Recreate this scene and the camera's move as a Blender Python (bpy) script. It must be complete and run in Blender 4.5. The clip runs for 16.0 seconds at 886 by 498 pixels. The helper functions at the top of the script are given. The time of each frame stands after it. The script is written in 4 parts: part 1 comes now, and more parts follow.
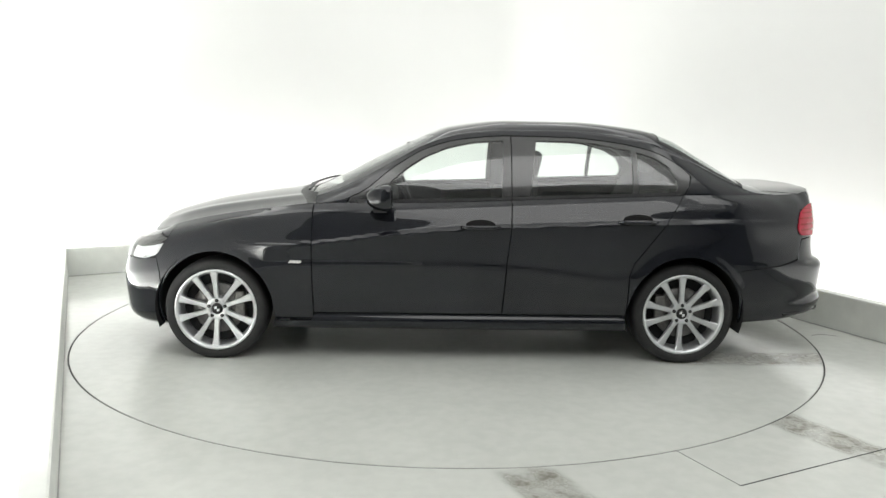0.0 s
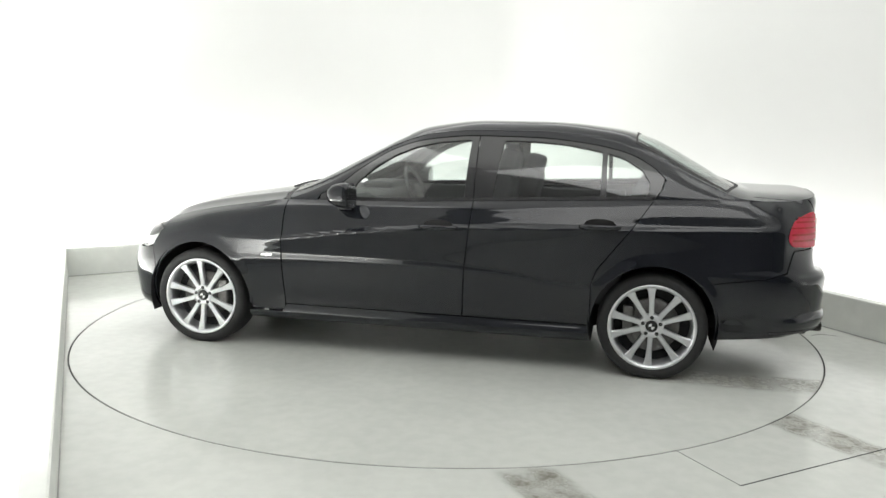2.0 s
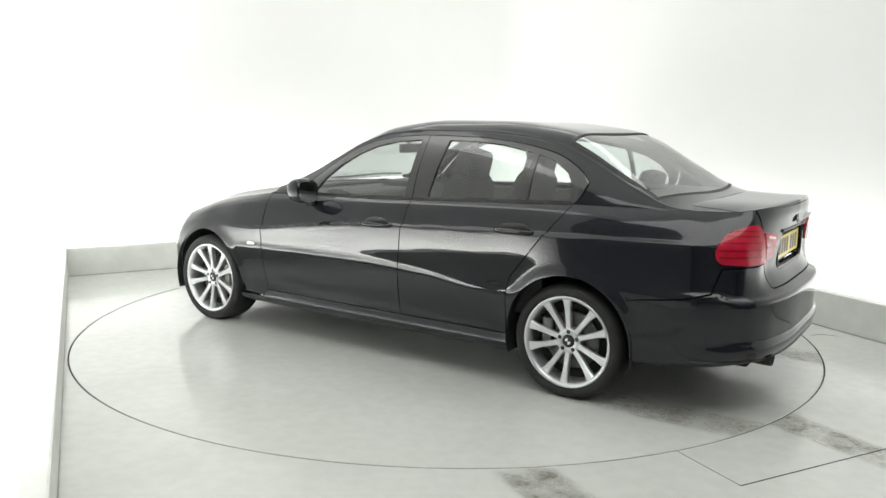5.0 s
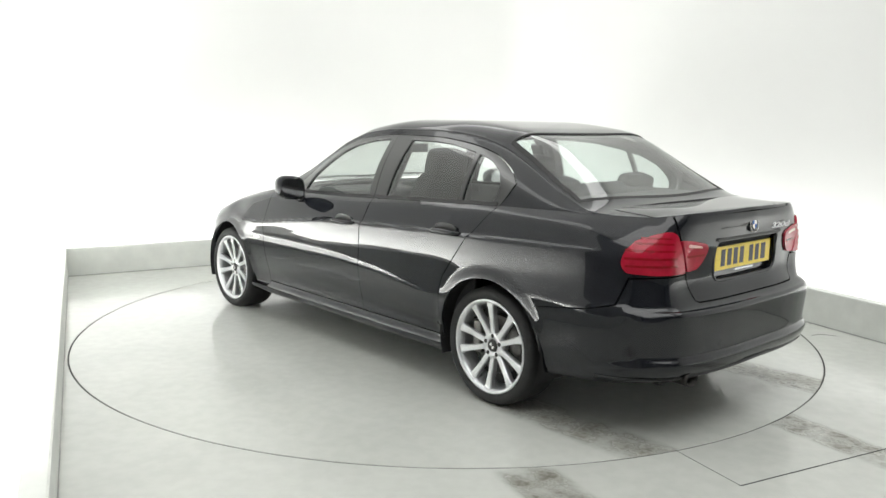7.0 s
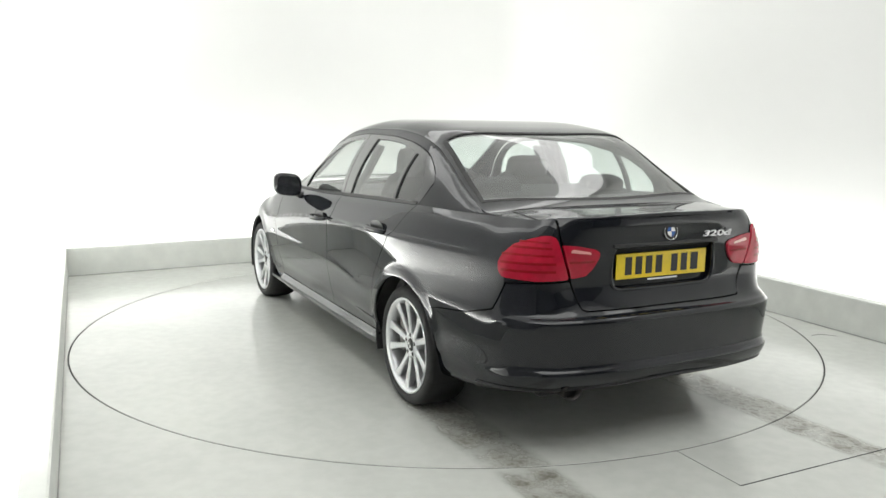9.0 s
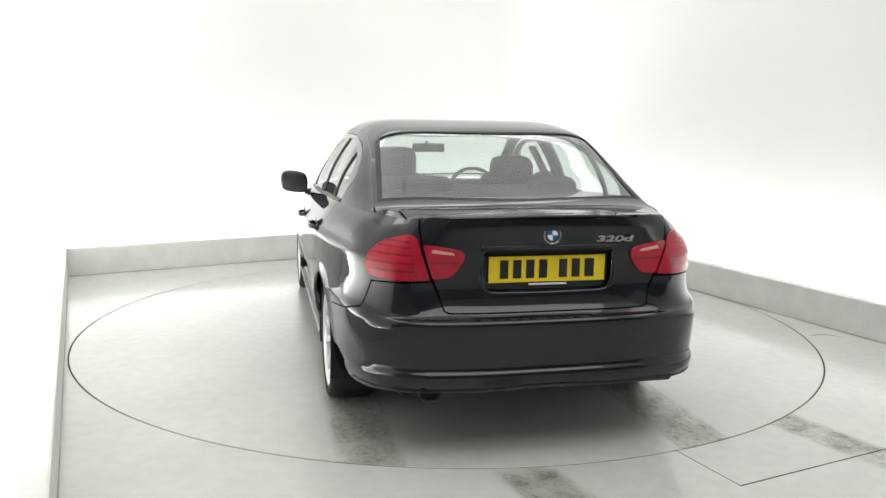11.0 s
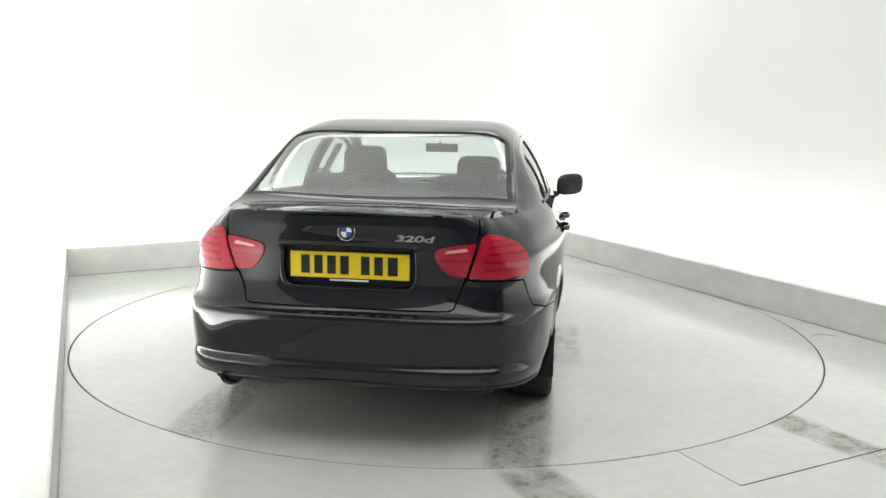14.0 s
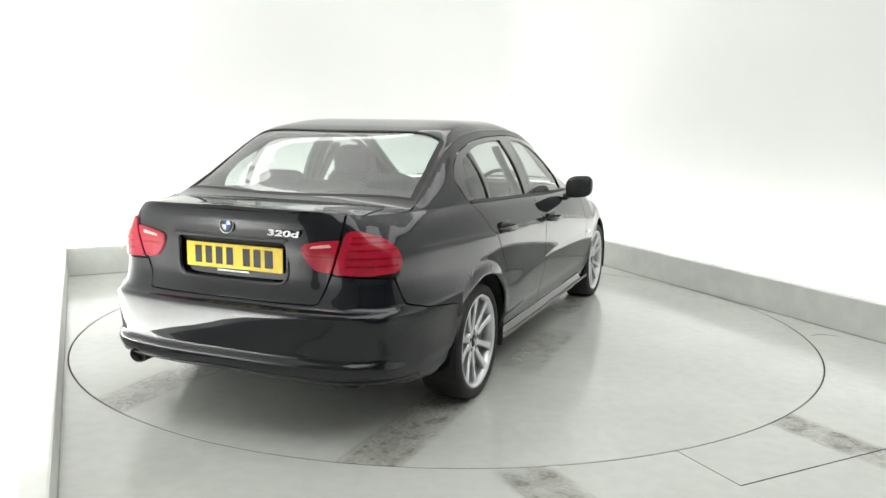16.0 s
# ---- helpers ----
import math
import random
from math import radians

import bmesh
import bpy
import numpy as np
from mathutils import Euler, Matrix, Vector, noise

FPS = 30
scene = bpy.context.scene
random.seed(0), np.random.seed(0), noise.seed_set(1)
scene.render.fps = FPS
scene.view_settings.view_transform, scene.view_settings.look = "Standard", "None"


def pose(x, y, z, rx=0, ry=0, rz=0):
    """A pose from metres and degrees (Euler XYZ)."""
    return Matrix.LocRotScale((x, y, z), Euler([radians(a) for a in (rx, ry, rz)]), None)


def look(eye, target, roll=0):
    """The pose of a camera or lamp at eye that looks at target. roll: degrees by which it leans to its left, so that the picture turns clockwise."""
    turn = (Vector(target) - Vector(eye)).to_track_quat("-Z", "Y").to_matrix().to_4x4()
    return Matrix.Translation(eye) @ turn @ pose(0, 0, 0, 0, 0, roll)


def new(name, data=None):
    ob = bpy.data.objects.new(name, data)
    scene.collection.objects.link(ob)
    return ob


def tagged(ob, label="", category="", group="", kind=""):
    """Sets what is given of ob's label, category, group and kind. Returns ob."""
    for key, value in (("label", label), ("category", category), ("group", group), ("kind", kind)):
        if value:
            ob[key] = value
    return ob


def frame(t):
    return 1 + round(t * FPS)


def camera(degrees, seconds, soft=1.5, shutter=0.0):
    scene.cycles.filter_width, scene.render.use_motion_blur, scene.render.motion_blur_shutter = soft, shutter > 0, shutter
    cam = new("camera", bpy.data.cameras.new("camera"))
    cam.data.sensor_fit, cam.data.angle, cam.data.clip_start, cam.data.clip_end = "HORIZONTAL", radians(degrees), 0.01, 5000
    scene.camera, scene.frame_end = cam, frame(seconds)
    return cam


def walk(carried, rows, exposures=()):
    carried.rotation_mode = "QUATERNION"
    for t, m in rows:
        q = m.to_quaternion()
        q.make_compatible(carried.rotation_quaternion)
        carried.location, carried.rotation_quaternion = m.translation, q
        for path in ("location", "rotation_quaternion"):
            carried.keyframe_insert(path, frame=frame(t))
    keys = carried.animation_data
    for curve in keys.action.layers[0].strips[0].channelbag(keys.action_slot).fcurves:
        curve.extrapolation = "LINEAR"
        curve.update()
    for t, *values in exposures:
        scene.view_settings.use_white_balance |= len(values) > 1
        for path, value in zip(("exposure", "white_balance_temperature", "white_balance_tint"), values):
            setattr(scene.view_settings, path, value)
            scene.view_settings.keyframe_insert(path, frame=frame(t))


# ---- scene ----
# Car on a turntable in a white studio; the camera stands still.
cam = camera(58.26, 16.0, soft=1.5)
EYE = (0.0, -5.531, 1.403)
PITCH, YAW, ROLL = -0.1580, -0.0054, 0.0147
VIEW = look(EYE, (EYE[0] + math.sin(YAW) * math.cos(PITCH), EYE[1] + math.cos(YAW) * math.cos(PITCH), EYE[2] + math.sin(PITCH)),
            math.degrees(ROLL))
walk(cam, [(0.0, VIEW), (16.0, VIEW)], exposures=[(0.0, 0.0, 6500, 10), (16.0, 0.0, 6500, 10)])


def table_angle(t):
    """Heading of the car, in radians, as the table turns."""
    k = t / 16.0
    return 3.1616 - 0.1240 * t + 0.0384 * k * (1 - k)


# ---- world and lamps ----
world = bpy.data.worlds.new("world")
world.use_nodes = True
world.node_tree.nodes["Background"].inputs[0].default_value = (0.8, 0.82, 0.8, 1)
world.node_tree.nodes["Background"].inputs[1].default_value = 0.02
scene.world = world


def area_lamp(name, eye, target, sx, sy, watts, colour=(0.994, 0.998, 0.982)):
    data = bpy.data.lights.new(name, "AREA")
    data.shape, data.size, data.size_y, data.energy, data.color = "RECTANGLE", sx, sy, watts, colour
    ob = new(name, data)
    ob.matrix_world = look(eye, target)
    return ob

# ---- materials ----
def mat(name, base, rough=0.5, metal=0.0, coat=0.0, noise_scale=0.0, noise_amount=0.0, bump=0.0, bump_scale=200.0, emit=0.0, rough_var=0.0):
    m = bpy.data.materials.new(name)
    m.use_nodes = True
    nt = m.node_tree
    b = nt.nodes["Principled BSDF"]
    b.inputs["Base Color"].default_value = (*base, 1)
    b.inputs["Roughness"].default_value = rough
    b.inputs["Metallic"].default_value = metal
    b.inputs["Coat Weight"].default_value = coat
    b.inputs["Coat Roughness"].default_value = 0.03
    if emit:
        b.inputs["Emission Color"].default_value = (*base, 1)
        b.inputs["Emission Strength"].default_value = emit
    tc = nt.nodes.new("ShaderNodeTexCoord")
    if noise_amount or rough_var:
        n = nt.nodes.new("ShaderNodeTexNoise")
        n.inputs["Scale"].default_value = noise_scale
        n.inputs["Detail"].default_value = 6
        nt.links.new(tc.outputs["Object"], n.inputs["Vector"])
        if noise_amount:
            r = nt.nodes.new("ShaderNodeMapRange")
            r.inputs[1].default_value, r.inputs[2].default_value = 0.3, 0.7
            r.inputs[3].default_value, r.inputs[4].default_value = 1 - noise_amount, 1 + noise_amount
            nt.links.new(n.outputs[0], r.inputs[0])
            v = nt.nodes.new("ShaderNodeVectorMath")
            v.operation = "SCALE"
            v.inputs[0].default_value = base
            nt.links.new(r.outputs[0], v.inputs["Scale"])
            nt.links.new(v.outputs[0], b.inputs["Base Color"])
        if rough_var:
            r = nt.nodes.new("ShaderNodeMapRange")
            r.inputs[1].default_value, r.inputs[2].default_value = 0.3, 0.7
            r.inputs[3].default_value, r.inputs[4].default_value = max(0.0, rough - rough_var), rough + rough_var
            nt.links.new(n.outputs[0], r.inputs[0])
            nt.links.new(r.outputs[0], b.inputs["Roughness"])
    if bump:
        n2 = nt.nodes.new("ShaderNodeTexNoise")
        n2.inputs["Scale"].default_value = bump_scale
        n2.inputs["Detail"].default_value = 4
        nt.links.new(tc.outputs["Object"], n2.inputs["Vector"])
        bp = nt.nodes.new("ShaderNodeBump")
        bp.inputs["Strength"].default_value = bump
        bp.inputs["Distance"].default_value = 0.002
        nt.links.new(n2.outputs[0], bp.inputs["Height"])
        nt.links.new(bp.outputs[0], b.inputs["Normal"])
    return m


def glass(name, tint, extra=0.0):
    """A thin pane: clear tint with mirror gloss by Fresnel."""
    m = bpy.data.materials.new(name)
    m.use_nodes = True
    nt = m.node_tree
    nt.nodes.clear()
    out = nt.nodes.new("ShaderNodeOutputMaterial")
    mix = nt.nodes.new("ShaderNodeMixShader")
    lw = nt.nodes.new("ShaderNodeLayerWeight")
    lw.inputs[0].default_value = 0.5
    pw = nt.nodes.new("ShaderNodeMath")
    pw.operation = "POWER"
    pw.inputs[1].default_value = 3.6
    fr = nt.nodes.new("ShaderNodeMapRange")
    fr.inputs[3].default_value, fr.inputs[4].default_value = 0.10 + extra, 1.0
    nt.links.new(lw.outputs["Facing"], pw.inputs[0])
    nt.links.new(pw.outputs[0], fr.inputs[0])
    tr = nt.nodes.new("ShaderNodeBsdfTransparent")
    tr.inputs[0].default_value = (*tint, 1)
    gl = nt.nodes.new("ShaderNodeBsdfGlossy")
    gl.inputs["Roughness"].default_value = 0.015
    nt.links.new(fr.outputs[0], mix.inputs[0])
    nt.links.new(tr.outputs[0], mix.inputs[1])
    nt.links.new(gl.outputs[0], mix.inputs[2])
    nt.links.new(mix.outputs[0], out.inputs[0])
    return m


PAINT = mat("black_paint", (0.0085, 0.0097, 0.0132), 0.3, 0.0, 1.0, 900, 0.3, 0.0)
PAINT.node_tree.nodes["Principled BSDF"].inputs["Specular IOR Level"].default_value = 0.0
PAINT.node_tree.nodes["Principled BSDF"].inputs["Coat IOR"].default_value = 1.53
DARK = mat("underbody_black", (0.012, 0.012, 0.012), 0.8, noise_scale=30, noise_amount=0.3)
PLASTIC = mat("black_plastic", (0.02, 0.02, 0.021), 0.45, noise_scale=60, noise_amount=0.15, bump=0.2, bump_scale=700)
RUBBER = mat("tyre_rubber", (0.013, 0.013, 0.0135), 0.72, noise_scale=25, noise_amount=0.3, bump=0.3, bump_scale=300)
ALLOY = mat("silver_alloy", (0.63, 0.64, 0.655), 0.33, 0.75, 0.3, 40, 0.05, rough_var=0.05)
STEEL = mat("brake_steel", (0.16, 0.155, 0.15), 0.45, 0.8, noise_scale=60, noise_amount=0.2)
CHROME = mat("chrome", (0.82, 0.83, 0.84), 0.1, 1.0, rough_var=0.04, noise_scale=80)
SEAT = mat("seat_cloth", (0.028, 0.028, 0.03), 0.85, noise_scale=180, noise_amount=0.25, bump=0.4, bump_scale=900)
TRIM = mat("cabin_plastic", (0.035, 0.035, 0.037), 0.6, noise_scale=100, noise_amount=0.1, bump=0.2, bump_scale=600)
LINER = mat("headliner_cloth", (0.5, 0.5, 0.47), 0.9, noise_scale=200, noise_amount=0.08)
GLASS = glass("window_glass", (0.86, 0.905, 0.88), 0.02)
GLASS_REAR = glass("rear_window_glass", (0.78, 0.865, 0.835), 0.05)
CLEAR = glass("clear_lens", (0.97, 0.97, 0.97))
RED = mat("red_lens", (0.43, 0.009, 0.032), 0.09, 0.0, 0.0, 30, 0.12)
RED_PALE = mat("pale_red_lens", (0.80, 0.34, 0.33), 0.12, 0.0, 1.0, 60, 0.12)
RED_DEEP = mat("deep_red_lens", (0.27, 0.004, 0.012), 0.12, 0.0, 0.0, 60, 0.12)
YELLOW = mat("plate_yellow", (0.87, 0.64, 0.012), 0.4, 0.0, 0.3, 60, 0.05)
INK = mat("plate_black", (0.012, 0.012, 0.012), 0.4)
BLUE = mat("badge_blue", (0.03, 0.11, 0.35), 0.25, 0.0, 1.0)
WHITE = mat("badge_white", (0.78, 0.78, 0.78), 0.25, 0.0, 1.0)
REFLECTOR = mat("lamp_reflector", (0.8, 0.81, 0.82), 0.4, 0.5, noise_scale=40, noise_amount=0.15)
EXHAUST = mat("exhaust_steel", (0.05, 0.047, 0.045), 0.45, 1.0, noise_scale=60, noise_amount=0.3)

# ---- tools for building ----
def part(name, bm, material, parent=None, label="", smooth=True):
    me = bpy.data.meshes.new(name)
    bm.normal_update()
    bm.to_mesh(me)
    bm.free()
    if smooth:
        for p in me.polygons:
            p.use_smooth = True
    me.materials.append(material)
    ob = new(name, me)
    if parent:
        ob.parent = parent
    if label:
        tagged(ob, label)
    return ob


def box(bm, c, size, bevel=0.0, turn=None):
    m = Matrix.Translation(c) @ (turn or Matrix()) @ Matrix.Diagonal((*size, 1))
    r = bmesh.ops.create_cube(bm, size=1.0, matrix=m)
    if bevel:
        vs = set(r["verts"])
        es = [e for e in bm.edges if e.verts[0] in vs and e.verts[1] in vs]
        bmesh.ops.bevel(bm, geom=es, offset=bevel, segments=3, affect="EDGES", profile=0.6)
    return r


def lathe(bm, prof, n=48, axis="y", centre=(0, 0, 0), closed=False):
    """Turn a profile of (radius, height) round an axis."""
    rings = []
    for r, h in prof:
        ring = []
        for i in range(n):
            a = 2 * math.pi * i / n
            c, s = r * math.cos(a), r * math.sin(a)
            p = (c, h, s) if axis == "y" else (h, c, s) if axis == "x" else (c, s, h)
            ring.append(bm.verts.new(Vector(p) + Vector(centre)))
        rings.append(ring)
    pairs = list(zip(rings, rings[1:])) + ([(rings[-1], rings[0])] if closed else [])
    for a, b in pairs:
        for i in range(n):
            j = (i + 1) % n
            bm.faces.new((a[i], a[j], b[j], b[i]))
    bmesh.ops.recalc_face_normals(bm, faces=bm.faces[:])
    return rings


def slab(bm, pts, z0, z1):
    """A prism over a ground polygon."""
    lo = [bm.verts.new((x, y, z0)) for x, y in pts]
    hi = [bm.verts.new((x, y, z1)) for x, y in pts]
    bm.faces.new(hi)
    bm.faces.new(lo[::-1])
    for i in range(len(pts)):
        j = (i + 1) % len(pts)
        bm.faces.new((lo[i], lo[j], hi[j], hi[i]))
    bmesh.ops.recalc_face_normals(bm, faces=bm.faces[:])


# ---- the studio ----
def painted_floor(name, tracks, base, rough):
    """Grey floor paint with faint clouding and dark tyre marks along the strips (x, y, turn, half length, half width, strength)."""
    m = bpy.data.materials.new(name)
    m.use_nodes = True
    nt = m.node_tree
    L, N = nt.links.new, nt.nodes.new
    b = nt.nodes["Principled BSDF"]
    tc = N("ShaderNodeTexCoord")

    def noise_of(scale, detail, lo, hi, a, c, vec=None):
        n = N("ShaderNodeTexNoise")
        n.inputs["Scale"].default_value, n.inputs["Detail"].default_value = scale, detail
        L(vec or tc.outputs["Object"], n.inputs["Vector"])
        r = N("ShaderNodeMapRange")
        r.interpolation_type = "SMOOTHSTEP"
        for i, v in enumerate((lo, hi, a, c)):
            r.inputs[i + 1].default_value = v
        L(n.outputs[0], r.inputs[0])
        return r.outputs[0]

    def math_of(op, a, c):
        n = N("ShaderNodeMath")
        n.operation = op
        for i, v in enumerate((a, c)):
            if isinstance(v, (int, float)):
                n.inputs[i].default_value = v
            else:
                L(v, n.inputs[i])
        return n.outputs[0]

    total = None
    for x, y, turn, hl, hw, strength in tracks:
        mp = N("ShaderNodeMapping")
        mp.vector_type = "TEXTURE"
        mp.inputs["Location"].default_value = (x, y, 0)
        mp.inputs["Rotation"].default_value = (0, 0, radians(turn))
        L(tc.outputs["Object"], mp.inputs["Vector"])
        sp = N("ShaderNodeSeparateXYZ")
        L(mp.outputs[0], sp.inputs[0])
        masks = []
        for o, h in ((0, hl), (1, hw)):
            r = N("ShaderNodeMapRange")
            r.interpolation_type = "SMOOTHSTEP"
            for i, v in enumerate((h * 0.55, h, 1.0, 0.0)):
                r.inputs[i + 1].default_value = v
            L(math_of("ABSOLUTE", sp.outputs[o], 0), r.inputs[0])
            masks.append(r.outputs[0])
        k = math_of("MULTIPLY", math_of("MULTIPLY", masks[0], masks[1]), strength)
        total = k if total is None else math_of("MAXIMUM", total, k)
    patchy = math_of("MULTIPLY", noise_of(9, 8, 0.36, 0.64, 0.35, 1.0), noise_of(38, 5, 0.3, 0.7, 0.6, 1.0))
    dirt = math_of("MULTIPLY", total, patchy) if total else 0.0
    cloud = math_of("MULTIPLY", noise_of(1.3, 3, 0.3, 0.7, 0.955, 1.03), noise_of(14, 6, 0.3, 0.7, 0.97, 1.03))
    v = N("ShaderNodeVectorMath")
    v.operation = "SCALE"
    v.inputs[0].default_value = base
    L(cloud, v.inputs["Scale"])
    mx = N("ShaderNodeMix")
    mx.data_type = "RGBA"
    if total:
        L(dirt, mx.inputs[0])
    else:
        mx.inputs[0].default_value = 0
    L(v.outputs[0], mx.inputs[6])
    mx.inputs[7].default_value = (0.125, 0.115, 0.085, 1)
    L(mx.outputs[2], b.inputs["Base Color"])
    rv = noise_of(2.0, 3, 0.3, 0.7, rough - 0.02, rough + 0.04)
    L(math_of("ADD", rv, math_of("MULTIPLY", dirt, 0.25)), b.inputs["Roughness"])
    bp = N("ShaderNodeBump")
    bp.inputs["Strength"].default_value, bp.inputs["Distance"].default_value = 0.05, 0.002
    n = N("ShaderNodeTexNoise")
    n.inputs["Scale"].default_value, n.inputs["Detail"].default_value = 3, 2
    L(tc.outputs["Object"], n.inputs["Vector"])
    L(n.outputs[0], bp.inputs["Height"])
    L(bp.outputs[0], b.inputs["Normal"])
    return m


FLOOR_COLOUR = (0.545, 0.56, 0.525)
FLOOR = painted_floor("grey_floor_paint", [(0.465, -2.74, -64, 0.40, 0.15, 1.0), (1.755, -2.025, -60, 0.46, 0.13, 0.95)], FLOOR_COLOUR, 0.17)
DISC = painted_floor("turntable_paint", [(-1.95, 0.85, 0, 0.80, 0.16, 0.85), (-1.95, -0.64, 0, 0.80, 0.16, 0.95), (-0.4, -0.80, 0, 0.60, 0.16, 0.5), (0.92, -0.66, 0, 0.32, 0.14, 0.8)],
                     FLOOR_COLOUR, 0.16)
KERB = mat("grey_kerb_paint", (0.70, 0.715, 0.68), 0.5, noise_scale=6, noise_amount=0.07, bump=0.2, bump_scale=20)
WALL = mat("white_wall_paint", (0.81, 0.815, 0.80), 0.85, noise_scale=0.7, noise_amount=0.015)
CEIL = mat("white_ceiling_paint", (0.8, 0.8, 0.79), 0.9, noise_scale=0.8, noise_amount=0.02)
GAP = mat("dark_gap", (0.012, 0.012, 0.012), 0.8)
SEAM = mat("black_sealant", (0.03, 0.03, 0.03), 0.7, noise_scale=40, noise_amount=0.3)

R_TABLE = 2.452
# inner faces of the low kerb: left, back and right corners
K_NEAR_L, K_BACK_L, K_BACK_R, K_NEAR_R = (-0.124, -5.59), (-3.370, 1.389), (0.854, 3.95), (5.13, -5.16)
KERB_H = 0.25


def ring(bm, r0, r1, z0, z1, n=160):
    a = [[bm.verts.new((r * math.cos(2 * math.pi * i / n), r * math.sin(2 * math.pi * i / n), z)) for i in range(n)]
         for r, z in ((r0, z0), (r0, z1), (r1, z1), (r1, z0))]
    for p, q in ((0, 1), (1, 2), (2, 3), (3, 0)):
        for i in range(n):
            j = (i + 1) % n
            bm.faces.new((a[p][i], a[p][j], a[q][j], a[q][i]))
    bmesh.ops.recalc_face_normals(bm, faces=bm.faces[:])


def build_floor():
    # floor sheet with a round well for the table
    bm = bmesh.new()
    n = 192
    inner = [bm.verts.new((R_TABLE * math.cos(2 * math.pi * i / n), R_TABLE * math.sin(2 * math.pi * i / n), 0)) for i in range(n)]
    low = [bm.verts.new((v.co.x, v.co.y, -0.06)) for v in inner]
    outer = [bm.verts.new((14 * math.cos(2 * math.pi * i / n), 14 * math.sin(2 * math.pi * i / n), 0)) for i in range(n)]
    for i in range(n):
        j = (i + 1) % n
        bm.faces.new((inner[i], inner[j], outer[j], outer[i]))
        bm.faces.new((low[i], low[j], inner[j], inner[i]))
    bmesh.ops.recalc_face_normals(bm, faces=bm.faces[:])
    floor = tagged(part("floor", bm, FLOOR, smooth=False), "glossy pale grey painted studio floor with tyre smudges", "floor", kind="structure")
    bm = bmesh.new()
    slab(bm, [(2.6 * math.cos(2 * math.pi * i / 64), 2.6 * math.sin(2 * math.pi * i / 64)) for i in range(64)], -0.12, -0.055)
    tagged(part("floor_pit", bm, GAP, smooth=False), "dark pit under the turntable rim", "floor", kind="structure")
    # a flush access plate let into the floor beside the table, with its dark joint
    bm = bmesh.new()
    a, b, c = Vector((1.013, -2.228)), Vector((1.176, -2.564)), Vector((2.53, -1.885))
    for p, q, w in ((a, b, 0.0007), (b, c, 0.0026)):
        d = (q - p).normalized()
        s = Vector((-d.y, d.x)) * w
        slab(bm, [tuple(p - s), tuple(q - s), tuple(q + s), tuple(p + s)], -0.002, 0.0015)
    part("joint", bm, SEAM, floor, "thin dark joint of a floor plate", smooth=False)
    bm = bmesh.new()
    pts = [Vector((2.50, -.235)), Vector((2.56, -.205)), Vector((2.63, -.215)), Vector((2.67, -.25))]
    for p, q in zip(pts, pts[1:]):
        d = (q - p).normalized()
        s = Vector((-d.y, d.x)) * .0035
        slab(bm, [tuple(p - s), tuple(q - s), tuple(q + s), tuple(p + s)], -0.001, 0.001)
    part("scuff", bm, SEAM, floor, "short dark scuff on the floor", smooth=False)
    return floor


def build_kerb():
    t = 0.09
    runs = (("kerb", K_NEAR_L, K_BACK_L), ("kerb", K_BACK_L, K_BACK_R), ("kerb", K_BACK_R, K_NEAR_R))
    for name, p, q in runs:
        p, q = Vector(p), Vector(q)
        d = (q - p).normalized()
        o = Vector((-d.y, d.x)) * t
        bm = bmesh.new()
        e0 = p - d * 0.0
        slab(bm, [tuple(e0), tuple(q + d * 0.0), tuple(q + d * 0.1 + o), tuple(e0 - d * 0.1 + o)], -0.02, KERB_H)
        es = [e for e in bm.edges if abs(e.verts[0].co.z - KERB_H) < 1e-4 and abs(e.verts[1].co.z - KERB_H) < 1e-4]
        bmesh.ops.bevel(bm, geom=es, offset=0.006, segments=2, affect="EDGES")
        tagged(part(name, bm, KERB, smooth=False), "low grey painted kerb before a white wall", "kerb", kind="structure")
        bm = bmesh.new()
        slab(bm, [tuple(e0 - o * 0.06), tuple(q - o * 0.06), tuple(q), tuple(e0)], 0.0, 0.004)
        tagged(part("kerb_joint", bm, SEAM_GREY, smooth=False), "dusty joint along the foot of the kerb", "joint", kind="structure")


SEAM_GREY = mat("dusty_joint", (0.33, 0.335, 0.32), 0.8, noise_scale=4, noise_amount=0.3)


def wall_run(name, p, q, height, thick=0.15, label="plain white studio wall"):
    p, q = Vector(p), Vector(q)
    d = (q - p).normalized()
    o = Vector((-d.y, d.x)) * thick
    bm = bmesh.new()
    slab(bm, [tuple(p), tuple(q), tuple(q + o), tuple(p + o)], -0.02, height)
    return tagged(part(name, bm, WALL, smooth=False), label, "wall", kind="structure")


def offset_line(p, q, d):
    p, q = Vector(p), Vector(q)
    k = (q - p).normalized()
    n = Vector((-k.y, k.x)) * d
    return p + n, k


def meet(a, b):
    (p, u), (q, v) = a, b
    w = q - p
    return p + u * ((w.x * v.y - w.y * v.x) / (u.x * v.y - u.y * v.x))


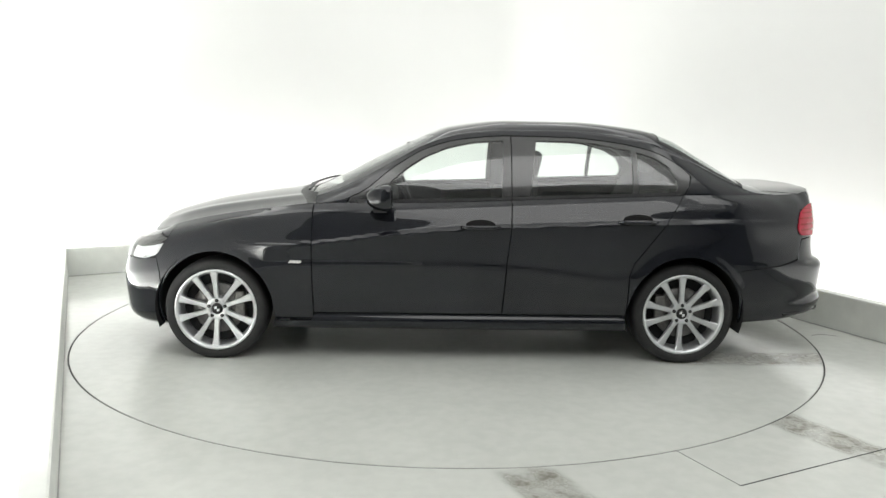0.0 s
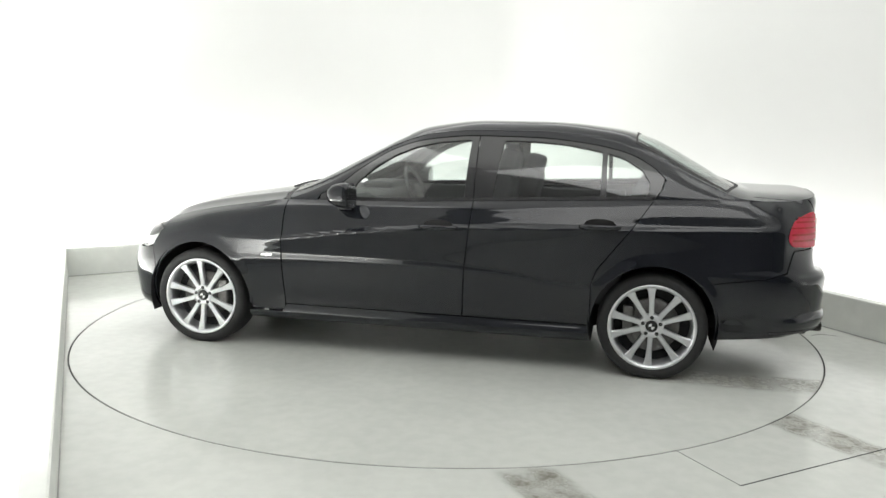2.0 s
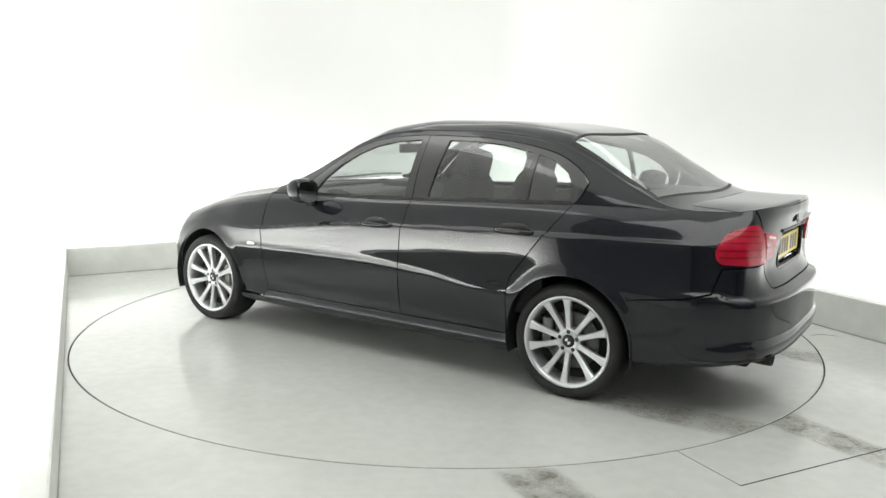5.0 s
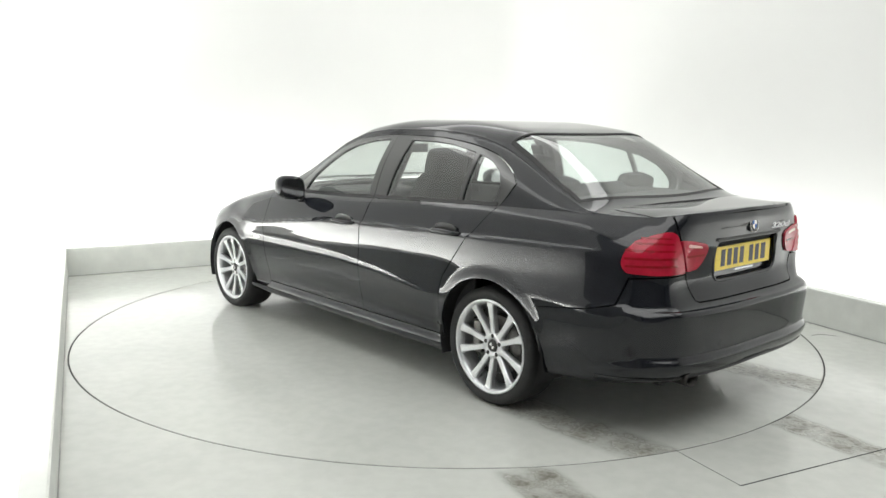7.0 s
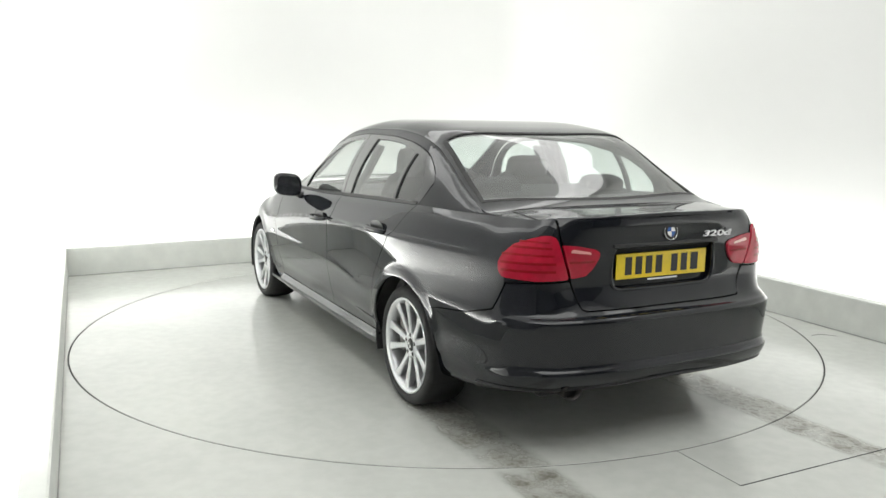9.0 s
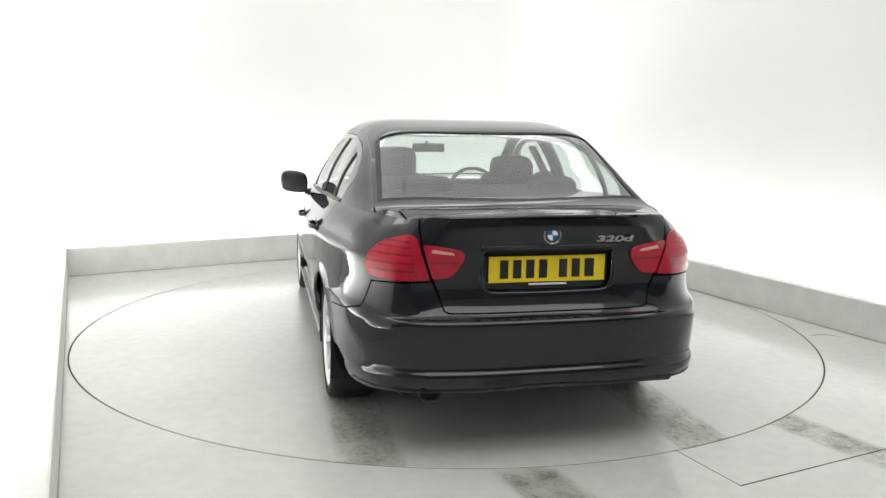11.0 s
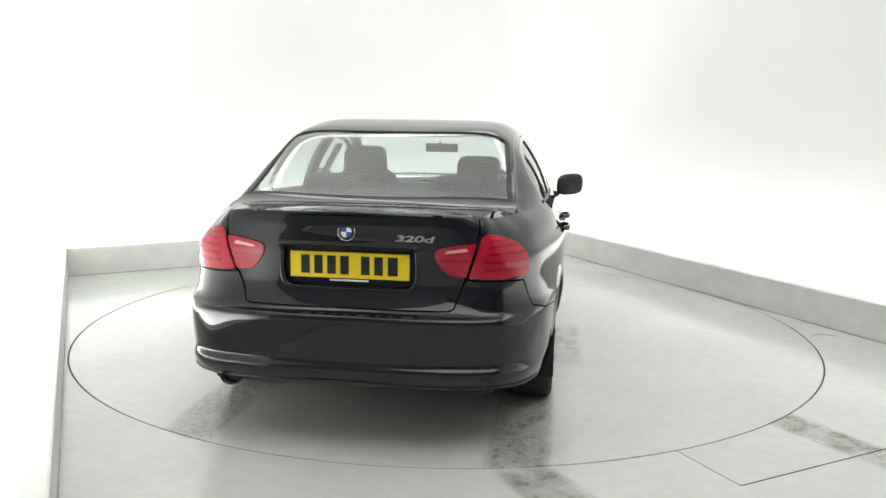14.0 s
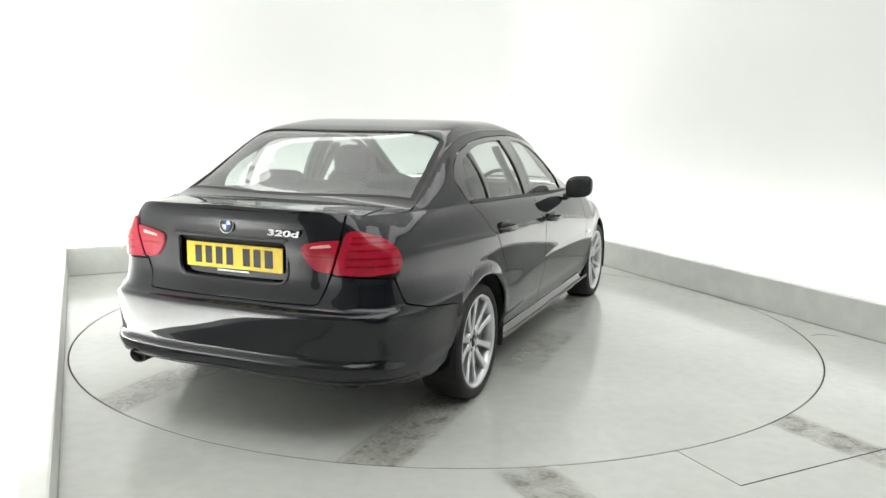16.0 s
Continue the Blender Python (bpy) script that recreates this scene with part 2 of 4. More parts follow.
def build_walls():
    h = 4.6
    west, north, east = offset_line(K_NEAR_L, K_BACK_L, 0.36), offset_line(K_BACK_L, K_BACK_R, 0.62), offset_line(K_BACK_R, K_NEAR_R, 0.62)
    bl, br = meet(west, north), meet(north, east)
    nl, nr = west[0] - west[1] * 0.8, Vector(K_NEAR_R) + Vector((0.56, 0.27)) + east[1] * 0.8
    back, right = br - bl, nr - br
    # white strip of floor behind the kerb
    bm = bmesh.new()
    for p, q, r, t in ((K_NEAR_L, K_BACK_L, bl, nl), (K_BACK_L, K_BACK_R, br, bl), (K_BACK_R, K_NEAR_R, nr, br)):
        slab(bm, [tuple(p), tuple(q), tuple(r), tuple(t)], -0.01, 0.006)
    tagged(part("floor_margin", bm, WALL, smooth=False), "white painted strip of floor behind the kerb", "floor", kind="structure")
    k0, kd = Vector(K_BACK_L), (Vector(K_NEAR_L) - Vector(K_BACK_L)).normalized()
    kn = Vector((kd.y, -kd.x))
    for u0, u1 in ((0.0, 1.25), (2.25, 2.75)):
        bm = bmesh.new()
        p, q = k0 + kn * 0.222 + kd * u0, k0 + kn * 0.222 + kd * u1
        slab(bm, [tuple(p - kn * .003), tuple(q - kn * .003), tuple(q + kn * .003), tuple(p + kn * .003)], 0.004, 0.009)
        tagged(part("floor_joint", bm, SEAM, smooth=False), "thin dark joint in the white floor strip", "joint", kind="structure")
    mid = nl + (bl - nl) * 0.38
    wall_run("wall_west", mid, bl, h)
    # out-of-view near stretch, darkened in colour so the car mirrors less light
    wall_run("wall_west_near", nl, mid, h, label="unseen wall coloured dark to mimic a dimly lit hall").data.materials[0] = DIM
    wall_run("wall_north", bl, br, h)
    wall_run("wall_east", br, nr, h)
    # coved corner between the two long walls
    u, v = (bl - br).normalized(), (nr - br).normalized()
    half = u.angle(v) / 2
    r = 0.55
    mid_axis = (u + v).normalized()
    c = br + mid_axis * (r / math.sin(half))
    sweep = math.pi / 2 - half
    arc = []
    for i in range(33):
        a = -sweep + 2 * sweep * i / 32
        arc.append(c + Matrix.Rotation(a, 2) @ (-mid_axis) * r)
    bm = bmesh.new()
    slab(bm, [tuple(q) for q in arc] + [tuple(br)], -0.02, h)
    bmesh.ops.recalc_face_normals(bm, faces=bm.faces[:])
    tagged(part("wall_corner", bm, WALL, smooth=False), "coved white corner of the studio wall", "wall", kind="structure")
    # unseen hall end behind the camera, coloured dark for dim reflections
    near_l, near_r = (-1.2, -9.2), (7.2, -9.2)
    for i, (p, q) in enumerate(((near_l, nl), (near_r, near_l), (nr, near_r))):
        w = wall_run("wall_south_%d" % (i + 1), p, q, h, label="unseen wall coloured dark to mimic a dimly lit hall")
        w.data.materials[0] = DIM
    bm = bmesh.new()
    slab(bm, [(-6, -10), (9, -10), (9, 6), (-6, 6)], h, h + 0.1)
    tagged(part("ceiling", bm, CEIL, smooth=False), "plain white studio ceiling", "ceiling", kind="structure")


# dark colour stands in for weak light on the unseen walls
DIM = mat("dim_hall_shade", (0.22, 0.222, 0.225), 0.8, noise_scale=1.0, noise_amount=0.05)
build_floor()
build_kerb()
build_walls()

# ceiling light panels over the table, and the strip lights hidden behind the kerb that wash the walls
lamp = area_lamp("ceiling_lamp", (0.75, -1.35, 4.5), (0.75, -1.35, 0), 5.0, 9.0, 64)
lamp.matrix_world = pose(0.75, -1.35, 4.5, 0, 0, 27.5)
lamp = area_lamp("front_lamp", (0.9, -4.4, 4.4), (0.9, -4.4, 0), 5.0, 3.2, 108)
lamp.matrix_world = pose(0.9, -4.4, 4.4, 0, 0, 27.5)
# light panels under the ceiling, along the walls
for p, q, watts in ((K_BACK_L, K_BACK_R, 21), (K_BACK_R, tuple(Vector(K_BACK_R).lerp(Vector(K_NEAR_R), 0.75)), 27), (tuple(Vector(K_NEAR_L).lerp(Vector(K_BACK_L), 0.38)), K_BACK_L, 19)):
    p, q = Vector(p), Vector(q)
    d = (q - p).normalized()
    c = (p + q) / 2 + Vector((-d.y, d.x)) * 0.05
    lamp = area_lamp("edge_lamp", (c.x, c.y, 4.45), (c.x, c.y, 0), (q - p).length * 0.92, 0.75, watts)
    lamp.matrix_world = pose(c.x, c.y, 4.45, 0, 0, math.degrees(math.atan2(d.y, d.x)))
wash = ((K_BACK_L, K_BACK_R, 0.42, 48), (K_BACK_R, K_NEAR_R, 0.42, 64), (tuple(Vector(K_NEAR_L).lerp(Vector(K_BACK_L), 0.38)), K_BACK_L, 0.22, 115))
for p, q, off, watts in wash:
    p, q = Vector(p), Vector(q)
    d = (q - p).normalized()
    o = Vector((-d.y, d.x))
    c = (p + q) / 2 + o * (0.09 + off / 2)
    lamp = area_lamp("wash_lamp", (c.x, c.y, 0.06), (c.x + o.x * 0.25, c.y + o.y * 0.25, 1.0), 0.12, (q - p).length * 1.0, watts)
    zax = Vector((-o.x * 0.25, -o.y * 0.25, -1.0)).normalized() * 1.0
    yax = Vector((d.x, d.y, 0))
    xax = yax.cross(zax)
    lamp.matrix_world = Matrix(((xax.x, yax.x, zax.x, c.x), (xax.y, yax.y, zax.y, c.y), (xax.z, yax.z, zax.z, 0.06), (0, 0, 0, 1)))


def build_turntable():
    root = tagged(new("turntable"), "round flush turntable painted the same pale grey as the floor", "turntable")
    bm = bmesh.new()
    lathe(bm, [(0.001, 0.0), (1.2, 0.0), (R_TABLE - 0.011, 0.0), (R_TABLE - 0.0085, -0.003), (R_TABLE - 0.0085, -0.05), (0.001, -0.05)], 192, "z")
    part("plate", bm, DISC, root, smooth=False)
    # near-flush black ring, added so the gap reads as shaded all round
    bm = bmesh.new()
    ring(bm, R_TABLE - 0.008, R_TABLE - 0.001, -0.045, -0.002)
    part("rim_gap", bm, GAP, root, "dark ring standing in for the shaded turntable gap", smooth=False)
    return root


TABLE = build_turntable()

# ---- the car: surfaces (x forward, y to its left, z up, origin on the ground amid the wheelbase) ----
def pchip(xk, yk, x):
    xk, yk, x = np.asarray(xk, float), np.asarray(yk, float), np.asarray(x, float)
    h = np.diff(xk)
    dl = np.diff(yk, axis=0) / h.reshape(-1, *([1] * (yk.ndim - 1)))
    m = np.zeros_like(yk)
    a, b = dl[:-1], dl[1:]
    ok = a * b > 0
    m[1:-1] = np.where(ok, 2 * a * b / np.where(ok, a + b, 1), 0)
    m[0], m[-1] = dl[0], dl[-1]
    i = np.clip(np.searchsorted(xk, x) - 1, 0, len(h) - 1)
    sh = (-1,) + (1,) * (yk.ndim - 1)
    t = ((x - xk[i]) / h[i]).reshape(sh)
    H = h[i].reshape(sh)
    return ((1 + 2 * t) * (1 - t) ** 2 * yk[i] + t * (1 - t) ** 2 * H * m[i] + t * t * (3 - 2 * t) * yk[i + 1] + t * t * (t - 1) * H * m[i + 1])


def catmull(pts, n):
    p = np.asarray(pts, float)
    p = np.vstack([2 * p[0] - p[1], p, 2 * p[-1] - p[-2]])
    out = []
    for i in range(1, len(p) - 2):
        t = np.linspace(0, 1, n, endpoint=False)[:, None]
        a, b, c, d = p[i - 1:i + 3]
        out.append(0.5 * (2 * b + (c - a) * t + (2 * a - 5 * b + 4 * c - d) * t ** 2 + (3 * b - a - 3 * c + d) * t ** 3))
    return np.vstack(out + [p[-2:-1]])


WHEEL_X, WHEEL_Z, WHEEL_Y, ARCH = 1.38, 0.31, 0.752, 0.338
HUB_Z, TYRE_R = 0.296, 0.304
# plan outline of one half at its widest, from the middle of the tail round to the nose
OUT = catmull([(-2.36, 0), (-2.357, .25), (-2.338, .45), (-2.295, .62), (-2.20, .730), (-2.06, .800), (-1.85, .848), (-1.38, .89), (-.9, .897), (0, .898),
               (.9, .894), (1.38, .882), (1.68, .845), (1.85, .770), (1.975, .64), (2.05, .45), (2.088, .25), (2.098, 0)], 24)
OUT_S = np.concatenate([[0], np.cumsum(np.hypot(*np.diff(OUT, axis=0).T))])
S_END = OUT_S[-1]
TAN = np.gradient(OUT, OUT_S, axis=0)
NRM = np.stack([-TAN[:, 1], TAN[:, 0]], -1) / np.hypot(TAN[:, 0], TAN[:, 1])[:, None]  # points out of the body


def sx(x):
    return float(np.interp(x, OUT[:, 0], OUT_S))


def sy(y):
    k = int(np.argmax(OUT[:, 1] > 0.88))
    return float(np.interp(y, OUT[:k, 1], OUT_S[:k]))


# sections of the flank: inward offset and height, row by row from the sill to the belt
SECTIONS = [
    (0.0, [.20, .065, .012, -.004, .016, .009, .003, .058, .104, .096, .092, .084, .070, .072],
          [.21, .285, .318, .370, .402, .50, .588, .620, .72, .83, .86, .93, .985, 1.028]),
    (sy(.45), [.20, .065, .012, -.004, .016, .009, .003, .056, .100, .094, .090, .086, .084, .095],
              [.21, .285, .318, .370, .402, .50, .588, .620, .72, .83, .86, .93, .985, 1.023]),
    (sy(.62), [.20, .065, .012, -.004, .016, .008, .002, .053, .072, .074, .078, .092, .112, .138],
              [.21, .285, .318, .370, .402, .50, .588, .620, .72, .83, .86, .93, .98, 1.01]),
    (sx(-2.20), [.20, .065, .014, .0, .014, .006, .001, .038, .056, .060, .070, .102, .135, .17],
                [.21, .275, .31, .362, .395, .49, .575, .618, .72, .835, .865, .925, .97, 1.0]),
    (sx(-2.06), [.18, .065, .02, .008, .01, .0, .004, .024, .038, .046, .058, .095, .135, .175],
                [.20, .25, .29, .345, .375, .50, .60, .64, .72, .838, .866, .925, .968, 1.0]),
    (sx(-1.85), [.16, .06, .025, .015, .006, .0, .002, .014, .027, .034, .047, .075, .108, .148],
                [.19, .235, .28, .34, .375, .50, .60, .64, .72, .846, .859, .925, .97, 1.0]),
    (sx(-1.38), [.14, .05, .022, .012, .004, .0, -.003, -.002, .002, .003, .022, .047, .075, .105],
                [.18, .22, .27, .34, .40, .50, .60, .64, .72, .843, .855, .92, .968, 1.0]),
    (sx(-.95), [.14, .06, .050, .040, .022, .007, -.0045, -.0034, -.0080, -.0135, .005, .036, .066, .096],
              [.17, .20, .275, .33, .37, .435, .505, .535, .66, .835, .846, .90, .955, .986]),
    (sx(-.5), [.14, .06, .050, .042, .026, .007, -.0045, -.0034, -.0066, -.0125, .005, .036, .065, .095],
              [.17, .20, .275, .34, .39, .475, .555, .585, .68, .818, .829, .885, .938, .968]),
    (sx(0), [.14, .06, .050, .042, .026, .006, -.0045, -.0034, -.0064, -.0125, .005, .035, .064, .094],
            [.17, .20, .275, .34, .40, .50, .578, .608, .69, .793, .804, .868, .92, .947]),
    (sx(.4), [.14, .06, .050, .042, .026, .006, -.0045, -.0032, -.0065, -.013, .004, .033, .066, .105],
            [.17, .20, .275, .34, .40, .50, .578, .606, .67, .755, .766, .845, .908, .937]),
    (sx(.8), [.14, .06, .050, .042, .026, .006, -.0045, -.0034, -.0060, -.011, .004, .031, .07, .12],
             [.17, .20, .275, .34, .40, .49, .575, .60, .645, .705, .716, .80, .885, .925]),
    (sx(1.05), [.14, .06, .045, .034, .020, .006, -.0045, -.0034, -.005, -.008, .006, .034, .08, .147],
              [.17, .20, .27, .335, .40, .49, .567, .592, .635, .69, .701, .78, .858, .893]),
    (sx(1.38), [.14, .05, .022, .012, .004, .0, -.004, .0, .012, .026, .038, .07, .115, .19],
               [.17, .20, .26, .33, .40, .48, .54, .58, .65, .715, .735, .775, .812, .842]),
    (sx(1.68), [.16, .06, .025, .014, .006, .0, .0, .004, .014, .03, .042, .07, .12, .20],
               [.17, .195, .25, .32, .38, .46, .52, .555, .61, .66, .68, .715, .75, .782]),
    (sx(1.93), [.18, .06, .022, .012, .006, .0, .0, .006, .018, .034, .046, .075, .12, .20],
               [.165, .19, .24, .31, .36, .43, .48, .515, .56, .605, .628, .668, .70, .727]),
    (S_END, [.20, .06, .018, .010, .004, .0, .004, .012, .022, .034, .044, .066, .10, .17],
            [.165, .19, .24, .31, .36, .43, .48, .51, .55, .588, .607, .635, .66, .682]),
]
_S = np.linspace(0, S_END, 900)
_sk = [k[0] for k in SECTIONS]
_D = pchip(_sk, np.array([k[1] for k in SECTIONS]), _S)
_Z = pchip(_sk, np.array([k[2] for k in SECTIONS]), _S)
_rows = np.linspace(0, 13, 391)
_D = pchip(range(14), _D.T, _rows).T
_Z = pchip(range(14), _Z.T, _rows).T


def low(P):
    """Points of the lower body from (way round the outline, height); a negative way is the right-hand side."""
    P = np.asarray(P, float)
    s, z = np.abs(P[:, 0]), P[:, 1]
    f = np.clip(s / S_END, 0, 1) * (len(_S) - 1)
    i = np.minimum(f.astype(int), len(_S) - 2)
    w = (f - i)[:, None]
    zz, dd = _Z[i] * (1 - w) + _Z[i + 1] * w, _D[i] * (1 - w) + _D[i + 1] * w
    z = np.clip(z, zz[:, 0], zz[:, -1])
    d = np.array([np.interp(a, b, c) for a, b, c in zip(z, zz, dd)])
    x, y = np.interp(s, OUT_S, OUT[:, 0]), np.interp(s, OUT_S, OUT[:, 1])
    for wx, amount in ((WHEEL_X, .006), (-WHEEL_X, .008)):  # swollen lips round the wheel arches
        k = np.clip((np.hypot(x - wx, z - WHEEL_Z) - ARCH) / .065, 0, 1)
        d = d - amount * (1 - k * k * (3 - 2 * k)) * np.clip((z - .20) / .12, 0, 1)
    nx, ny = np.interp(s, OUT_S, NRM[:, 0]), np.interp(s, OUT_S, NRM[:, 1])
    y = np.maximum(y - d * ny, 0)
    return np.stack([x - d * nx, np.where(P[:, 0] < 0, -y, y), z], -1)


def z_top(x):
    return float(np.interp(sx(x), _S, _Z[:, -1]))


_edge = low(np.stack([_S, np.full_like(_S, 9.0)], -1))
_eo = np.argsort(_edge[:, 0])


def y_belt(x):
    return np.interp(x, _edge[_eo, 0], _edge[_eo, 1])


def z_belt(x):
    return np.interp(x, _edge[_eo, 0], _edge[_eo, 2])


def curve(pts):
    p = np.array(sorted(pts), float)

    def at(x):
        v = pchip(p[:, 0], p[:, 1], np.clip(np.atleast_1d(np.asarray(x, float)), p[0, 0], p[-1, 0]))
        return float(v[0]) if np.ndim(x) == 0 else v
    return at


z_mid = curve([(1.05, .95), (.95, .968), (.86, .992), (.45, 1.19), (.155, 1.325), (0, 1.38), (-.37, 1.42), (-.74, 1.418), (-1.12, 1.383), (-1.34, 1.33),
               (-1.6, 1.195), (-1.88, 1.045), (-2.0, 1.02)])
z_rail = curve([(.95, .93), (.80, .965), (.55, 1.065), (.344, 1.175), (.144, 1.278), (-.06, 1.338), (-.335, 1.360), (-.68, 1.359), (-.95, 1.341), (-1.19, 1.293),
                (-1.40, 1.209), (-1.64, 1.088), (-1.85, 1.008), (-1.97, 1.0)])
y_rail = curve([(.95, .745), (.80, .72), (.55, .685), (.344, .655), (.144, .625), (-.06, .605), (-.335, .597), (-.95, .602), (-1.24, .618), (-1.64, .662),
                (-1.85, .677), (-1.97, .655)])
z_frame = curve([(.62, .955), (.54, .985), (.344, 1.135), (.144, 1.25), (-.06, 1.303), (-.335, 1.325), (-.68, 1.321), (-.95, 1.297), (-1.19, 1.248),
                 (-1.35, 1.168), (-1.43, 1.09)])


def upper(P):
    """Points of the side of the cabin from (x, height)."""
    P = np.asarray(P, float)
    x, z = P[:, 0], P[:, 1]
    yb, zb, yr, zr = y_belt(x), z_belt(x), y_rail(x), z_rail(x)
    k = np.clip((z - zb) / np.maximum(zr - zb, 0.02), 0, 1)
    return np.stack([x, yb + (yr - yb) * k + 0.028 * np.sin(math.pi * k) * np.clip((zr - zb) * 4, 0, 1), z], -1)


def mirrored(f):
    return lambda P: f(P) * np.array([1, -1, 1])


def top(P):
    """Points of the roof and its screens from (x, y)."""
    P = np.asarray(P, float)
    x, y = P[:, 0], P[:, 1]
    p = np.interp(x, [-1.8, -1.45, -1.2, -.9, 0.0, .25, .9], [3.0, 5.0, 10.0, 10.0, 7.0, 4.0, 2.6])
    return np.stack([x, y, z_rail(x) + (z_mid(x) - z_rail(x)) * (1 - np.clip(np.abs(y) / y_rail(x), 0, 1) ** p)], -1)


bonnet_mid = curve([(2.2, .64), (2.08, .694), (1.98, .740), (1.85, .792), (1.7, .840), (1.5, .887), (1.2, .932), (.95, .964), (.8, .976)])
deck_mid = curve([(-2.4, 1.031), (-2.3, 1.032), (-2.2, 1.029), (-2.0, 1.030), (-1.7, 1.037), (-1.5, 1.045)])


def bonnet(P):
    P = np.asarray(P, float)
    x, y = P[:, 0], P[:, 1]
    w, ze = np.maximum(y_belt(x), 0.02), z_belt(x)
    k = np.clip(np.abs(y) / w, 0, 1)
    ridge = 0.010 * np.exp(-((k - 0.72) / 0.10) ** 2) * np.clip((2.0 - x) * 2, 0, 1)
    return np.stack([x, y, ze + (bonnet_mid(x) - ze) * (1 - k ** 2.3) + ridge], -1)


def deck(P):
    P = np.asarray(P, float)
    x, y = P[:, 0], P[:, 1]
    w, ze = np.maximum(y_belt(x), 0.02), z_belt(x)
    k = np.clip(np.abs(y) / w, 0, 1)
    return np.stack([x, y, ze + (deck_mid(x) - ze) * (1 - k ** 5)], -1)


def inside(pts, poly):
    poly = np.asarray(poly)
    r = np.zeros(len(pts), bool)
    a, b = poly, np.roll(poly, -1, 0)
    for (x0, y0), (x1, y1) in zip(a, b):
        hit = ((y0 > pts[:, 1]) != (y1 > pts[:, 1]))
        r ^= hit & (pts[:, 0] < (x1 - x0) * (pts[:, 1] - y0) / (y1 - y0 + 1e-12) + x0)
    return r


def dense(poly, step):
    out = []
    p = [np.asarray(q, float) for q in poly]
    for a, b in zip(p, p[1:] + p[:1]):
        n = max(1, int(np.ceil(np.hypot(*(b - a)) / step)))
        out += [a + (b - a) * i / n for i in range(n)]
    return np.array(out)


def rounded(poly, r, n=5):
    """A polygon with its corners rounded."""
    p = [np.asarray(q, float) for q in poly]
    out = []
    for a, b, c in zip(p[-1:] + p[:-1], p, p[1:] + p[:1]):
        u, v = a - b, c - b
        lu, lv = np.hypot(*u), np.hypot(*v)
        k = min(r, lu * 0.45, lv * 0.45)
        s, e = b + u / lu * k, b + v / lv * k
        out += [s * (1 - t) ** 2 + b * 2 * t * (1 - t) + e * t * t for t in np.linspace(0, 1, n)]
    return out


from mathutils.geometry import delaunay_2d_cdt


def panel(name, poly, f, material, parent, step=0.03, holes=(), depth=0.014, lift=0.0, flip=False, label=""):
    """A sheet trimmed to an outline in the surface's own plane, laid on the surface f, with its edges turned in."""
    loops = [dense(poly, step)] + [dense(h, step) for h in holes]
    lo, hi = loops[0].min(0), loops[0].max(0)
    gx, gy = np.meshgrid(np.arange(lo[0] + step / 2, hi[0], step), np.arange(lo[1] + step / 2, hi[1], step * 0.87))
    gx[1::2] += step / 2
    g = np.stack([gx.ravel(), gy.ravel()], -1)
    ok = inside(g, loops[0])
    for h in loops[1:]:
        ok &= ~inside(g, h)
    g = g[ok]
    bd = np.vstack(loops)
    far = np.array([np.min(np.sum((bd - q) ** 2, 1)) > (0.45 * step) ** 2 for q in g]) if len(g) else np.zeros(0, bool)
    g = g[far] if len(g) else g
    edges, k = [], 0
    for l in loops:
        edges += [(k + i, k + (i + 1) % len(l)) for i in range(len(l))]
        k += len(l)
    allp = np.vstack([bd, g]) if len(g) else bd
    vs, _, fs, _, _, _ = delaunay_2d_cdt([Vector(q) for q in allp], edges, [], 0, 1e-6)
    V = np.array([tuple(v) for v in vs])
    F = np.array([tuple(q) for q in fs if len(q) == 3])
    cen = V[F].mean(1)
    ok = inside(cen, loops[0])
    for h in loops[1:]:
        ok &= ~inside(cen, h)
    F = F[ok]
    e = min(0.008, step * 0.4)
    P = f(V)
    du = f(V + [4 * e, 0]) - f(V - [4 * e, 0])
    dv = f(V + [0, e]) - f(V - [0, e])
    N = np.cross(du, dv)
    ln = np.linalg.norm(N, axis=1, keepdims=True)
    N = N / np.maximum(ln, 1e-9)
    # normals point away from the car's middle
    c = P - np.array([0, 0, 0.6])
    c[:, 0] *= 0.3
    if np.sum(N * c) < 0:
        N = -N
    tri = P[F]
    fn = np.cross(tri[:, 1] - tri[:, 0], tri[:, 2] - tri[:, 0])
    bad = np.sum(fn * N[F].mean(1), 1) < 0
    F[bad] = F[bad][:, ::-1]
    P = P + N * lift
    cnt = {}
    for t in F:
        for a, b in ((t[0], t[1]), (t[1], t[2]), (t[2], t[0])):
            cnt[(a, b)] = 1
    rim = [(a, b) for a, b in cnt if (b, a) not in cnt]
    verts, norms, faces = P.tolist(), N.tolist(), F.tolist()
    for a, b in rim:
        t = P[b] - P[a]
        o = np.cross(t, N[a])
        o = o / max(np.linalg.norm(o), 1e-9)
        k = len(verts)
        verts += [P[a].tolist(), P[b].tolist(), (P[b] - N[b] * depth).tolist(), (P[a] - N[a] * depth).tolist()]
        soft = ((o + N[a]) / 1.4142).tolist()
        norms += [soft, soft, o.tolist(), o.tolist()]
        faces.append([k + 1, k, k + 3, k + 2])
    me = bpy.data.meshes.new(name)
    me.from_pydata(verts, [], faces)
    me.materials.append(material)
    for q in me.polygons:
        q.use_smooth = True
    me.normals_split_custom_set_from_vertices([tuple(q) for q in norms])
    ob = new(name, me)
    ob.parent = parent
    if label:
        tagged(ob, label)
    return ob


